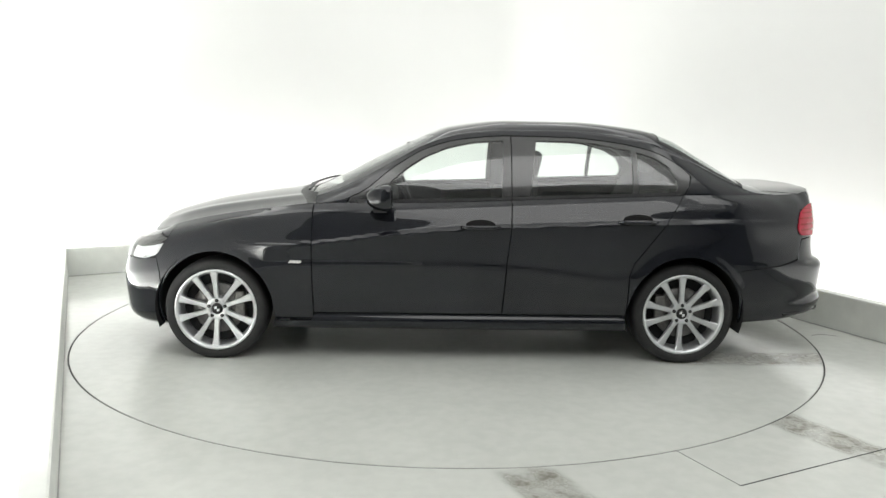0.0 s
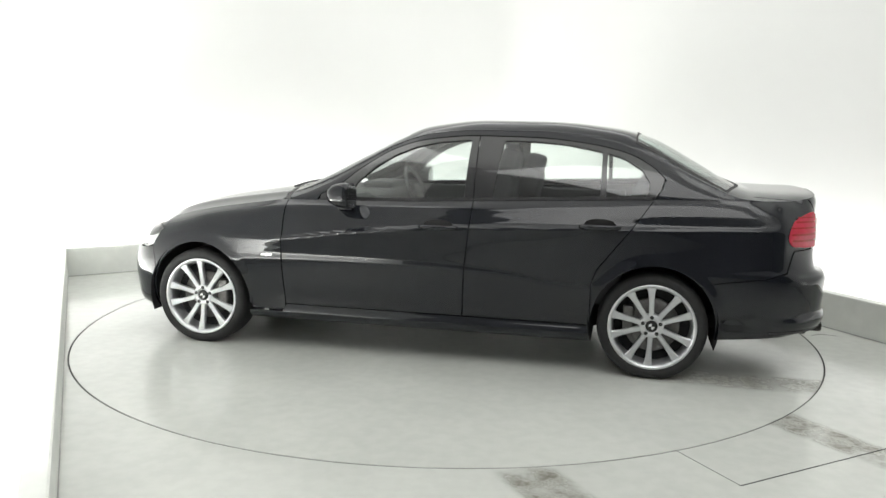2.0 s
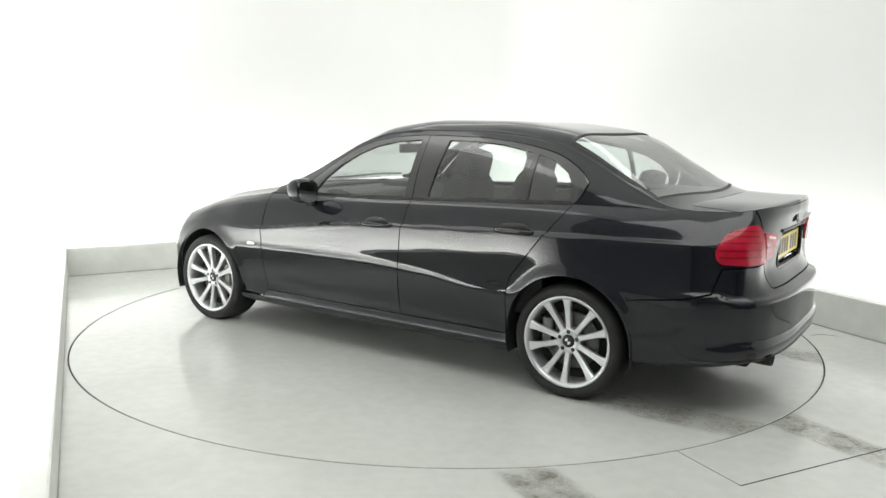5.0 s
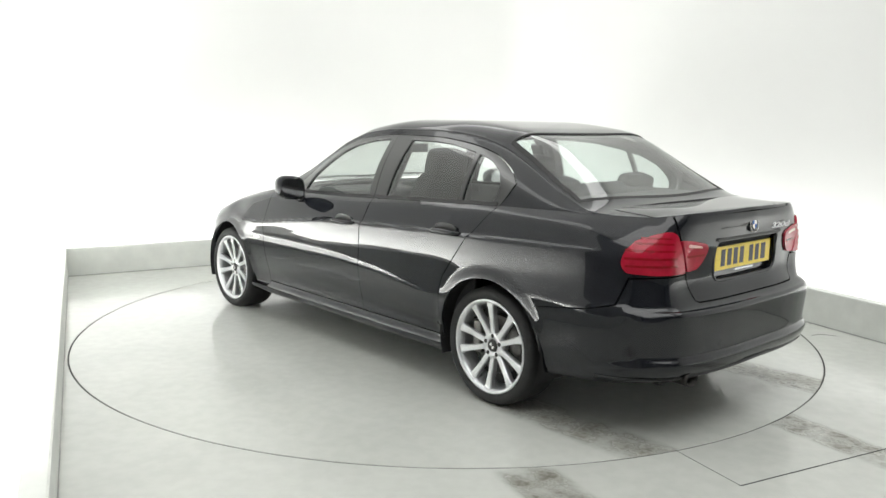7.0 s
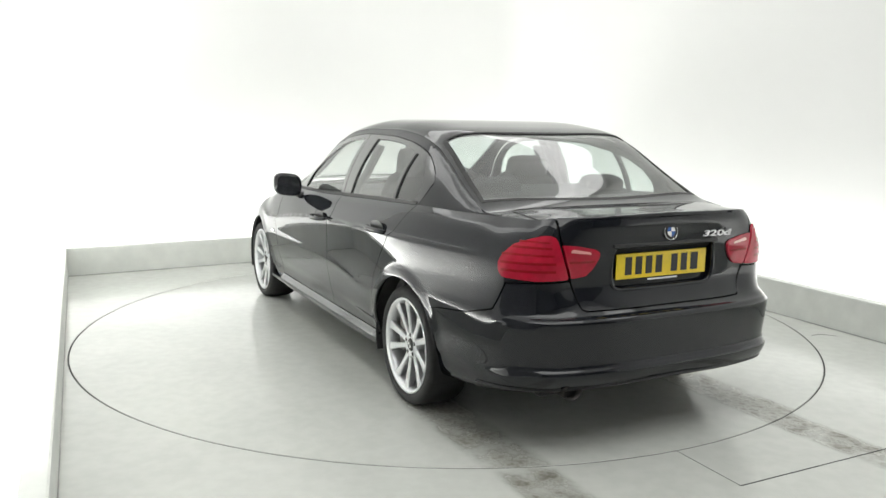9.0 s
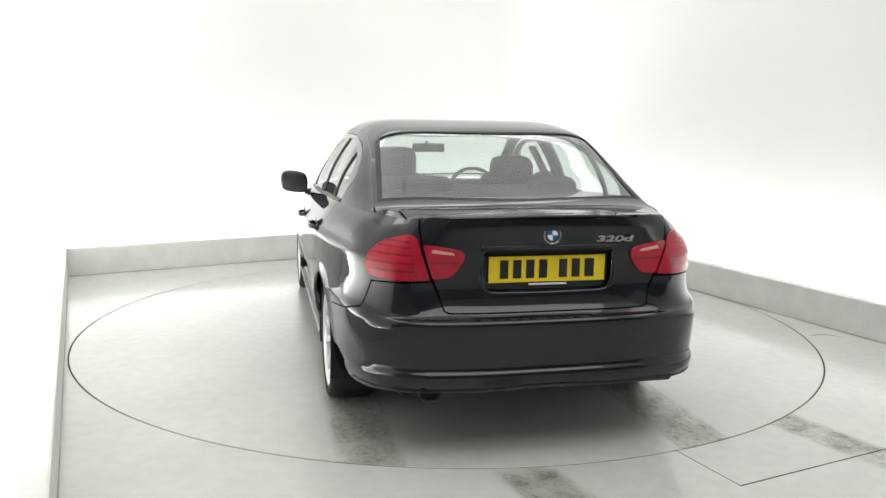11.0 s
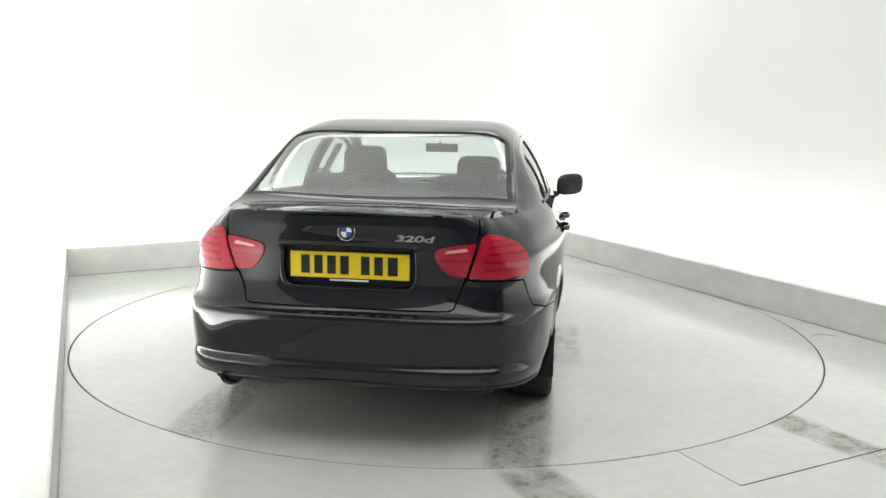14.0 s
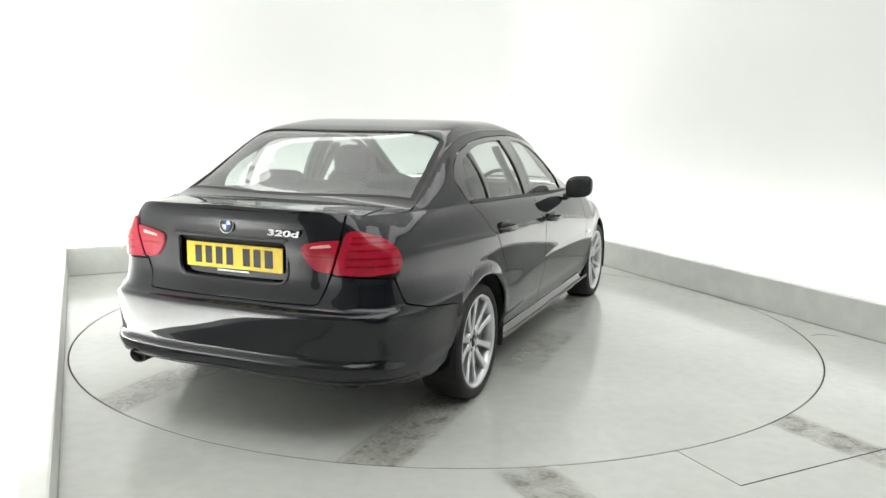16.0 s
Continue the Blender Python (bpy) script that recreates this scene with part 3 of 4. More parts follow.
def both(name, poly, f, material, parent, label="", **kw):
    """The left and the right piece of a pair; the lower body mirrors its way round."""
    a = panel(name, poly, f, material, parent, label=label, **kw)
    b = panel(name, poly, mirrored(f), material, parent, label=label, **kw)
    return a, b


def arc(x, a0, a1, n=24, r=ARCH):
    return [(x + r * math.cos(radians(a)), WHEEL_Z + r * math.sin(radians(a))) for a in np.linspace(a0, a1, n)]


def side(poly):
    return [(sx(x), z) for x, z in poly]


CAR = tagged(new("car"), "glossy black four-door saloon car parked on the turntable", "car")

# ---- body panels ----
def top_line(x0, x1, n=14, gap=0.0):
    return [(x, z_top(x) - gap) for x in np.linspace(x0, x1, n)]


def build_body(car):
    F_EDGE = [(.806, .288), (.806, .60), (.806, .80)]
    fender = arc(WHEEL_X, 22, 184) + [(1.03, .245), (.813, .245), (.813, .60), (.813, .80)] + top_line(.813, 1.68, 16) + [(1.68, .715), (1.712, .655), (1.735, .605), (1.705, .52)]
    both("front_wing", side(fender), low, PAINT, car, step=.016)
    door_f = [(.806, .288), (.806, .60), (.806, .80)] + top_line(.806, -.347, 14, .002) + [(-.340, .80), (-.318, .60), (-.300, .288)]
    fd = both("front_door", side(door_f), low, PAINT, car, step=.014)
    door_r = [(-.307, .288), (-.325, .60), (-.347, .80)] + top_line(-.354, -1.36, 14, .002) + [(-1.275, .885), (-1.15, .725), (-1.062, .61), (-1.036, .53), (-1.034, .44), (-1.036, .31), (-1.034, .288)]
    rd = both("rear_door", side(door_r), low, PAINT, car, step=.014)
    quarter = arc(-WHEEL_X, 3, 136) + [(-1.75, .574), (-1.95, .597), (-2.075, .63), (-2.12, .745)]
    q = side(quarter) + [(sy(.70), .752), (sy(.53), .757), (sy(.585), .96), (sy(.592), 1.0), (sy(.592), 1.013)]
    q += [(s, float(np.interp(s, _S, _Z[:, -1]))) for s in np.linspace(sy(.592), sx(-1.366), 30)][1:]
    q += side([(-1.281, .885), (-1.156, .722), (-1.068, .606), (-1.042, .53), (-1.041, .42)])
    both("rear_quarter", q, low, PAINT, car, step=.015)
    sill = [(1.035, .185), (1.035, .240), (.82, .240), (.80, .280), (-1.03, .280), (-1.04, .185)]
    both("sill", side(sill), lambda P: low(P) + np.stack([0 * P[:, 0], .026 * np.sin(np.clip((P[:, 1] - .185) / .095, 0, 1) * math.pi), 0 * P[:, 0]], -1), PAINT, car, lift=0.004, step=.02)
    # tail
    lid = [(sy(.578), 1.012), (sy(.572), .955), (sy(.512), .765), (sy(.462), .636), (sy(.44), .629), (sy(.30), .628), (0, .628)]
    lid = lid + [(-s, z) for s, z in lid[-2::-1]]
    rec = rounded([(.295, .882), (.30, .72), (.25, .692), (-.25, .692), (-.30, .72), (-.295, .882)], .03)
    lidp = panel("boot_lid", lid, low, PAINT, car, holes=[rec], depth=0.028, step=0.025)
    bump = side(arc(-WHEEL_X, 139, 183, 10)) + side([(-1.722, .245)]) + [(s, z) for s, z in zip(np.linspace(sx(-1.73), 0, 24), np.linspace(.243, .318, 24))]
    up = [(0, .622), (sy(.30), .622), (sy(.445), .623), (sy(.468), .633), (sy(.519), .750), (sy(.70), .745)] + side([(-2.127, .738), (-2.082, .623), (-1.95, .590), (-1.75, .567), (-1.628, .548)])
    half = bump + up
    rim = bump[:-1]
    ring_ = rim + [(0, .318)] + [(-s, z) for s, z in rim[::-1]] + [(-s, z) for s, z in up[:0:-1]] + up
    rb = panel("rear_bumper", ring_, low, PAINT, car, step=0.025)
    # recessed bay of the number plate
    bm = bmesh.new()
    box(bm, (-2.222, 0, .787), (.012, .62, .21))
    part("plate_bay", bm, PAINT, lidp, smooth=False)
    # nose
    nose_lo = [(s, .175) for s in np.linspace(sx(1.712), S_END, 20)]
    head_cut = [(S_END, .50), (sy_n(.30), .505), (sy_n(.46), .56), (sx(1.86), .578), (sx(1.735), .595), (sx(1.712), .52)]
    a = side(arc(WHEEL_X, -22, 20, 8))
    for f in (low, mirrored(low)):
        panel("front_bumper", nose_lo + head_cut + a[::-1], f, PAINT, car, step=0.03)
    for f in (low, mirrored(low)):
        hl = [(sx(1.688), .708), (sx(1.722), .655), (sx(1.775), .612), (sx(1.86), .586), (sy_n(.47), .568), (sy_n(.42), .60), (sy_n(.46), .672), (sx(1.92), .712), (sx(1.80), .732)]
        h = panel("headlight", rounded(hl, .012, 3), f, CLEAR, car, step=0.02, lift=0.003, label="clear-glass headlamp unit")
        h.visible_shadow = False
        panel("reflector", rounded(hl, .012, 3), f, REFLECTOR, h, step=0.02, lift=-0.03, depth=0.0, label="bright silver lamp bowl")
    gr = [(S_END - .035, .52), (S_END - .035, .66), (sy_n(.22), .662), (sy_n(.25), .60), (sy_n(.20), .53)]
    for f in (low, mirrored(low)):
        panel("grille", rounded(gr, .03), f, PLASTIC, car, step=0.02, lift=0.004, label="chrome-edged black kidney grille")
    # tops
    ks = [k for k in range(len(_edge)) if _edge[k, 0] > .85 and _edge[k, 1] > .012][::4]
    edge_l = [(float(_edge[k, 0]) - .002, max(float(_edge[k, 1]) - .003, .002)) for k in ks]
    bn = edge_l + [(x, -y) for x, y in edge_l[::-1]] + [(.985 - .13 * (y / .72) ** 2, y) for y in np.linspace(-.69, .69, 15)]
    brow = [(sx(1.685), .714), (sx(1.80), .738), (sx(1.92), .717), (sy_n(.46), .677), (sy_n(.42), .606), (sy_n(.30), .512), (S_END, .507)]
    brow += [(q, float(np.interp(q, _S, _Z[:, -1]))) for q in np.linspace(S_END, sx(1.685), 24)]
    for f in (low, mirrored(low)):
        panel("nose_panel", brow, f, PAINT, car, step=0.025)
    panel("bonnet", bn, bonnet, PAINT, car, step=0.035)
    cowl = [(.90, .72), (1.05, 0), (.90, -.72), (.78, -.72), (.80, -.6), (.90, 0), (.80, .6), (.78, .72)]
    cw = [(x, y) for x, y in cowl]
    panel("cowl", cw, lambda P: np.stack([P[:, 0], P[:, 1], .950 - .03 * (np.abs(P[:, 1]) / .72) ** 2 + 0 * P[:, 0]], -1), PLASTIC, car, step=0.04, label="black plastic scuttle under the windscreen")
    # roof with the pillars beside the two screens
    xs = np.linspace(.80, -1.93, 90)
    rail = [(x, float(y_rail(x)) - .001) for x in xs]
    bottom = [(-1.93 + .02 * (y / .7) ** 2, y) for y in np.linspace(.70, -.70, 12)][1:-1]
    outline = rail + bottom + [(x, -y) for x, y in rail[::-1]]
    ws = [(.17 - .07 * (y / .54) ** 2, y) for y in np.linspace(-.535, .535, 17)]
    ws += [(x, float(y_rail(x)) - .055 - .03 * (x - .1) / .7) for x in np.linspace(.16, .78, 9)]
    ws += [(.93 - .13 * (y / .62) ** 2, y) for y in np.linspace(.61, -.61, 17)]
    ws += [(x, -(float(y_rail(x)) - .055 - .03 * (x - .1) / .7)) for x in np.linspace(.78, .16, 9)]
    rw = [(-1.262 + .012 * (y / .55) ** 2, y) for y in np.linspace(.588, -.588, 17)]
    rw += [(x, -(float(y_rail(x)) - .026)) for x in np.linspace(-1.30, -1.70, 9)]
    rw += [(-1.865 + .11 * (y / .64) ** 2, y) for y in np.linspace(-.65, .65, 17)]
    rw += [(x, (float(y_rail(x)) - .026)) for x in np.linspace(-1.70, -1.30, 9)]
    panel("roof", outline, top, PAINT, car, holes=[ws, rw], step=0.013, depth=0.02)

    def grown(poly, d):
        p = np.array(poly)
        c = p.mean(0)
        v = p - c
        return [tuple(c + q * (1 + d / max(np.hypot(*q), .05))) for q in v]
    w = panel("windscreen", grown(ws, .012), top, GLASS, car, lift=-0.005, depth=0.004, step=0.05)
    w.visible_shadow = False
    r = panel("rear_window", grown(rw, .012), top, GLASS_REAR, car, lift=-0.004, depth=0.004, step=0.05)
    r.visible_shadow = False
    seal = panel("window_seal", grown(rw, .006), top, SEAL, car, holes=[grown(rw, -.016)], lift=0.0015, depth=0.006, step=0.02, label="black rubber seal round the rear window")
    # boot top
    def rim_at(y):
        """Where the top edge of the tail stands at a half width y."""
        k = int(np.argmax(_edge[:, 1] > .66))
        return float(np.interp(y, _edge[:k, 1], _edge[:k, 0]))
    dk = [(-1.885 + .11 * (y / .64) ** 2, y) for y in np.linspace(-.572, .572, 17)]
    dk += [(x, .58) for x in np.linspace(-1.80, rim_at(.58) + .03, 8)]
    dk += [(rim_at(abs(y)) + .001, y) for y in np.linspace(.578, -.578, 33)]
    dk += [(x, -.58) for x in np.linspace(rim_at(.58) + .03, -1.80, 8)]
    panel("boot_top", dk, deck, PAINT, car, step=0.025)
    xq = np.linspace(-1.78, rim_at(.592) + .002, 9)
    qt = [(x, .592) for x in xq] + [(rim_at(y) + .001, y) for y in np.linspace(.60, .655, 5)]
    qt += [(x, min(float(y_belt(x)) - .001, float(y_rail(x)) - .002 if x > -1.93 else 9)) for x in np.linspace(rim_at(.66), -1.78, 18)[1:]]
    both("rear_quarter_top", qt, deck, PAINT, car, step=0.025)
    # cabin side: roof rail and rear pillar, door frames, panes
    rail_s = [(x, float(z_rail(x)) - .001) for x in np.linspace(.80, -1.93, 90)]
    fr = [(x, float(z_frame(x)) + .006) for x in np.linspace(-1.42, .60, 40)]
    frame_side = rail_s + [(x, float(z_belt(x))) for x in np.linspace(-1.93, -1.366, 10)] + [(-1.40, 1.05)] + fr + [(.62, float(z_belt(.62))), (.80, float(z_belt(.80)))]
    both("side_frame", frame_side, upper, PAINT, car, step=0.016, depth=0.02)
    gf = rounded([(.43, .955), (.365, 1.05), (.26, 1.143), (.15, 1.210), (.03, 1.258), (-.12, 1.290), (-.305, 1.304), (-.292, .955)], .012, 3)
    gr_ = rounded([(-.455, .965), (-.500, 1.304), (-.68, 1.302), (-.86, 1.290), (-1.066, 1.252), (-1.066, .995)], .012, 3)
    gq = rounded([(-1.095, 1.0), (-1.095, 1.245), (-1.19, 1.218), (-1.285, 1.162), (-1.332, 1.09), (-1.330, 1.04), (-1.305, 1.008)], .012, 4)
    ff = [(x, float(z_frame(x))) for x in np.linspace(.60, -.347, 24)] + [(x, float(z_belt(x)) + .001) for x in np.linspace(-.347, .60, 16)]
    fl = [(x, float(z_frame(x))) for x in np.linspace(-.353, -1.41, 26)] + [(-1.392, 1.05)] + [(x, float(z_belt(x)) + .001) for x in np.linspace(-1.36, -.353, 16)]
    for m, doors in ((upper, 0), (mirrored(upper), 1)):
        panel("door_frame", ff, m, PILLAR, fd[doors], holes=[gf], step=0.025, depth=0.02)
        panel("door_frame", fl, m, PILLAR, rd[doors], holes=[gr_, gq], step=0.025, depth=0.02)
        for poly, d in ((gf, fd), (gr_, rd), (gq, rd)):
            p = panel("pane", grown(poly, .010), m, GLASS, d[doors], lift=-0.008, depth=0.004, step=0.05)
            p.visible_shadow = False
    # bright-free black weather strip along the belt
    for m, doors in ((upper, 0), (mirrored(upper), 1)):
        for x0, x1, d in ((.55, -.345, fd), (-.355, -1.345, rd)):
            st = [(x, float(z_belt(x)) - .001) for x in np.linspace(x0, x1, 16)] + [(x, float(z_belt(x)) + .014) for x in np.linspace(x1, x0, 16)]
            panel("weather_strip", st, m, PLASTIC, d[doors], lift=0.005, step=0.04, depth=0.02)
    return lidp, rb, fd, rd


def sy_n(y):
    """Way round the outline at the nose for a given half width."""
    k = int(np.argmin(np.abs(OUT[:, 0] - 1.6)))
    return float(np.interp(-y, -OUT[k:, 1], OUT_S[k:]))


SEAL = mat("seal_rubber", (0.012, 0.012, 0.012), 0.55, noise_scale=40, noise_amount=0.2)
PILLAR = mat("gloss_black_pillar", (0.010, 0.010, 0.011), 0.25, 0.0, 1.0, 700, 0.2)


def build_liner(car):
    """Dark inner shell: keeps the joints and the wheel wells black."""
    s = np.linspace(-S_END, S_END, 181)
    bm = bmesh.new()
    cols = []
    for q in s:
        zt = float(np.interp(abs(q), _S, _Z[:, -1]))
        zs = np.linspace(.26, zt - .03, 9)
        P = low(np.stack([np.full(9, q), zs], -1))
        k = np.interp(abs(q), OUT_S, NRM[:, 0]), np.interp(abs(q), OUT_S, NRM[:, 1])
        off = np.array([k[0], k[1] * (1 if q >= 0 else -1), 0]) * .035
        cols.append([bm.verts.new(tuple(p - off)) for p in P])
    for a, b in zip(cols, cols[1:]):
        for i in range(8):
            c = sum((v.co for v in (a[i], a[i + 1], b[i], b[i + 1])), Vector()) / 4
            if any(math.hypot(c.x - w, c.z - WHEEL_Z) < .375 for w in (WHEEL_X, -WHEEL_X)):
                continue
            bm.faces.new((a[i], a[i + 1], b[i + 1], b[i]))
    bmesh.ops.recalc_face_normals(bm, faces=bm.faces[:])
    part("inner_shell", bm, DARK, car)
    # floor pan and wheel wells
    bm = bmesh.new()
    box(bm, (0, 0, .235), (1.95, 1.50, .07), .02)
    box(bm, (-1.95, 0, .30), (.55, 1.25, .08), .02)
    box(bm, (1.8, 0, .24), (.25, .85, .06), .02)
    box(bm, (1.38, 0, .36), (.85, .92, .2), .02)
    box(bm, (-1.38, 0, .36), (.85, .92, .2), .02)
    part("floor_pan", bm, DARK, car)
    for x in (WHEEL_X, -WHEEL_X):
        for sgn in (1, -1):
            bm = bmesh.new()
            n = 28
            a = [(x + .352 * math.cos(t), WHEEL_Z + .352 * math.sin(t)) for t in np.linspace(-.35, math.pi + .35, n)]
            o = [bm.verts.new((p[0], sgn * (.872 if x < 0 else .862), p[1])) for p in a]
            i = [bm.verts.new((p[0], sgn * .48, p[1])) for p in a]
            c = bm.verts.new((x, sgn * .48, WHEEL_Z))
            for k in range(n - 1):
                bm.faces.new((o[k], o[k + 1], i[k + 1], i[k]))
                bm.faces.new((i[k], i[k + 1], c))
            part("wheel_well", bm, DARK, car)


# ---- wheels ----
def build_wheel(car, x, sgn):
    root = new("wheel")
    root.parent = car
    root.matrix_basis = pose(x, sgn * WHEEL_Y, HUB_Z, 0, 0, 0 if sgn > 0 else 180)
    bm = bmesh.new()
    prof = [(.236, .100), (.243, .107), (.252, .112), (.266, .115), (.281, .112), (.292, .103), (.299, .088), (.3028, .06), (.304, .02), (.304, -.02), (.3028, -.06), (.299, -.088),
            (.292, -.103), (.266, -.115), (.236, -.10)]
    lathe(bm, prof, 96)
    for v in bm.verts:  # flattened where it bears on the table
        v.co.z = max(v.co.z, -HUB_Z + .0005)
    for f in bm.faces:
        f.smooth = True
    part("tyre", bm, RUBBER, root, "black low-profile tyre")
    bm = bmesh.new()
    lathe(bm, [(.238, .100), (.2415, .104), (.2405, .109), (.231, .108), (.223, .100), (.217, .090), (.214, .07), (.208, .0), (.204, -.09), (.21, -.09), (.216, -.02), (.220, .06)], 96, closed=True)
    rim = part("rim", bm, ALLOY, root, "silver ten-spoke alloy wheel rim")
    for i in range(10):
        bm = bmesh.new()
        a = 2 * math.pi * i / 10 + math.pi / 10 + (0.045 if i % 2 else -0.045)
        rad = [.045, .08, .125, .167, .199, .223]
        wid = [.0175, .0148, .0148, .0165, .0200, .027]
        yf = [.078, .080, .084, .090, .095, .098]
        secs = []
        for r, w, y in zip(rad, wid, yf):
            secs.append([bm.verts.new((r, y - .035, -w * .8)), bm.verts.new((r, y - .006, -w)), bm.verts.new((r, y, -w * .72)), bm.verts.new((r, y, w * .72)),
                         bm.verts.new((r, y - .006, w)), bm.verts.new((r, y - .035, w * .8))])
        for p, q in zip(secs, secs[1:]):
            for k in range(6):
                j = (k + 1) % 6
                bm.faces.new((p[k], p[j], q[j], q[k]))
        bm.faces.new(secs[0])
        bm.faces.new(secs[-1][::-1])
        bmesh.ops.recalc_face_normals(bm, faces=bm.faces[:])
        bmesh.ops.rotate(bm, verts=bm.verts[:], cent=(0, 0, 0), matrix=Matrix.Rotation(-a, 3, "Y"))
        part("spoke", bm, ALLOY, root, smooth=False)
    bm = bmesh.new()
    lathe(bm, [(.001, .072), (.033, .072), (.036, .080), (.060, .080), (.068, .074), (.070, .05), (.070, .0), (.001, .0)], 40)
    hub = part("hub", bm, ALLOY, root)
    for i in range(5):
        a = 2 * math.pi * i / 5 + math.pi / 2
        bm = bmesh.new()
        lathe(bm, [(.001, .0815), (.0085, .0815), (.011, .0805), (.011, .07)], 14, centre=(.050 * math.cos(a), 0, .050 * math.sin(a)))
        part("wheel_bolt", bm, PLASTIC, root, "dark sunken wheel bolt")
    bm = bmesh.new()
    lathe(bm, [(.001, .083), (.026, .0825), (.031, .080), (.033, .074)], 32)
    part("centre_cap", bm, INK, root, "dark round cap with a small roundel")
    for q in range(4):
        bm = bmesh.new()
        c = bm.verts.new((0, .0845, 0))
        arcv = [bm.verts.new((.017 * math.cos(t), .0845, .017 * math.sin(t))) for t in np.linspace(q * math.pi / 2, (q + 1) * math.pi / 2, 8)]
        for u, v in zip(arcv, arcv[1:]):
            bm.faces.new((c, v, u))
        part("cap_quarter", bm, INK if q % 2 else WHITE, root, "dark badge quarter" if q % 2 else "white badge quarter", smooth=False)
    bm = bmesh.new()
    lathe(bm, [(.06, .03), (.075, .035), (.150, .035), (.152, .03), (.152, .015), (.06, .015)], 48)
    part("brake_disc", bm, STEEL, root, "bare steel brake disc")
    bm = bmesh.new()
    box(bm, (.13 * (-1 if x * sgn > 0 else 1), .03, .02), (.06, .07, .17), .015)
    part("brake_caliper", bm, STEEL, root)
    # added dark disc hides the barrel and imitates shade between the spokes
    bm = bmesh.new()
    lathe(bm, [(.001, .006), (.212, .006)], 40)
    part("spoke_gap_shade", bm, DARK, root)
    return root


LID, REAR_BUMPER, FRONT_DOORS, REAR_DOORS = build_body(CAR)
build_liner(CAR)
for wx in (WHEEL_X, -WHEEL_X):
    for sg in (1, -1):
        build_wheel(CAR, wx, sg)

# ---- details of the body ----
def mesh_text(name, body, size, depth, material, parent, m, label=""):
    cu = bpy.data.curves.new(name, "FONT")
    cu.body, cu.size, cu.extrude, cu.align_x, cu.align_y = body, size, depth, "CENTER", "CENTER"
    cu.shear, cu.offset = 0.15, 0.0012
    tmp = bpy.data.objects.new(name, cu)
    scene.collection.objects.link(tmp)
    me = bpy.data.meshes.new_from_object(tmp.evaluated_get(bpy.context.evaluated_depsgraph_get()))
    bpy.data.objects.remove(tmp)
    me.materials.clear()
    me.materials.append(material)
    ob = new(name, me)
    ob.parent = parent
    ob.matrix_basis = m
    if label:
        tagged(ob, label)
    return ob


def build_tail_lamps(car):
    outer = [(sx(-2.112), .766), (sx(-2.090), .79), (sx(-2.086), .825), (sx(-2.102), .862), (sx(-2.140), .902), (sy(.71), .929), (sy(.655), .943), (sy(.615), .943), (sy(.588), .930), (sy(.528), .762), (sy(.70), .758)]
    inner = [(sy(.562), .908), (sy(.48), .900), (sy(.395), .884), (sy(.376), .868), (sy(.382), .842), (sy(.41), .80), (sy(.445), .772), (sy(.516), .764)]
    for f in (low, mirrored(low)):
        a = panel("tail_lamp", rounded(outer, .012, 3), f, RED, car, step=.02, lift=.009, depth=.02, label="red wrap-round tail lamp lens")
        for z0, z1, y0, x1 in ((.793, .803, .60, -2.105), (.826, .835, .60, -2.10), (.858, .866, .61, -2.10), (.888, .896, .62, -2.14), (.912, .918, .63, -2.165)):
            panel("lamp_rib", [(sy(y0), z0), (sy(y0), z1), (sx(x1), z1), (sx(x1), z0)], f, RED_DEEP, a, step=.03, lift=.0105, depth=.002, label="darker red band in the lens")
        b = panel("tail_lamp", rounded(inner, .012, 3), f, RED, car, step=.02, lift=.010, depth=.02, label="red tail lamp lens on the boot lid")
        panel("reversing_lamp", rounded([(sy(.525), .876), (sy(.515), .890), (sy(.43), .877), (sy(.42), .866)], .006, 3), f, RED_PALE, b, step=.02, lift=.0115, depth=.002, label="pale reversing lamp strip")
        panel("lamp_rib", [(sy(.53), .830), (sy(.53), .839), (sy(.40), .839), (sy(.405), .830)], f, RED_DEEP, b, step=.03, lift=.0115, depth=.002, label="darker red band in the lens")


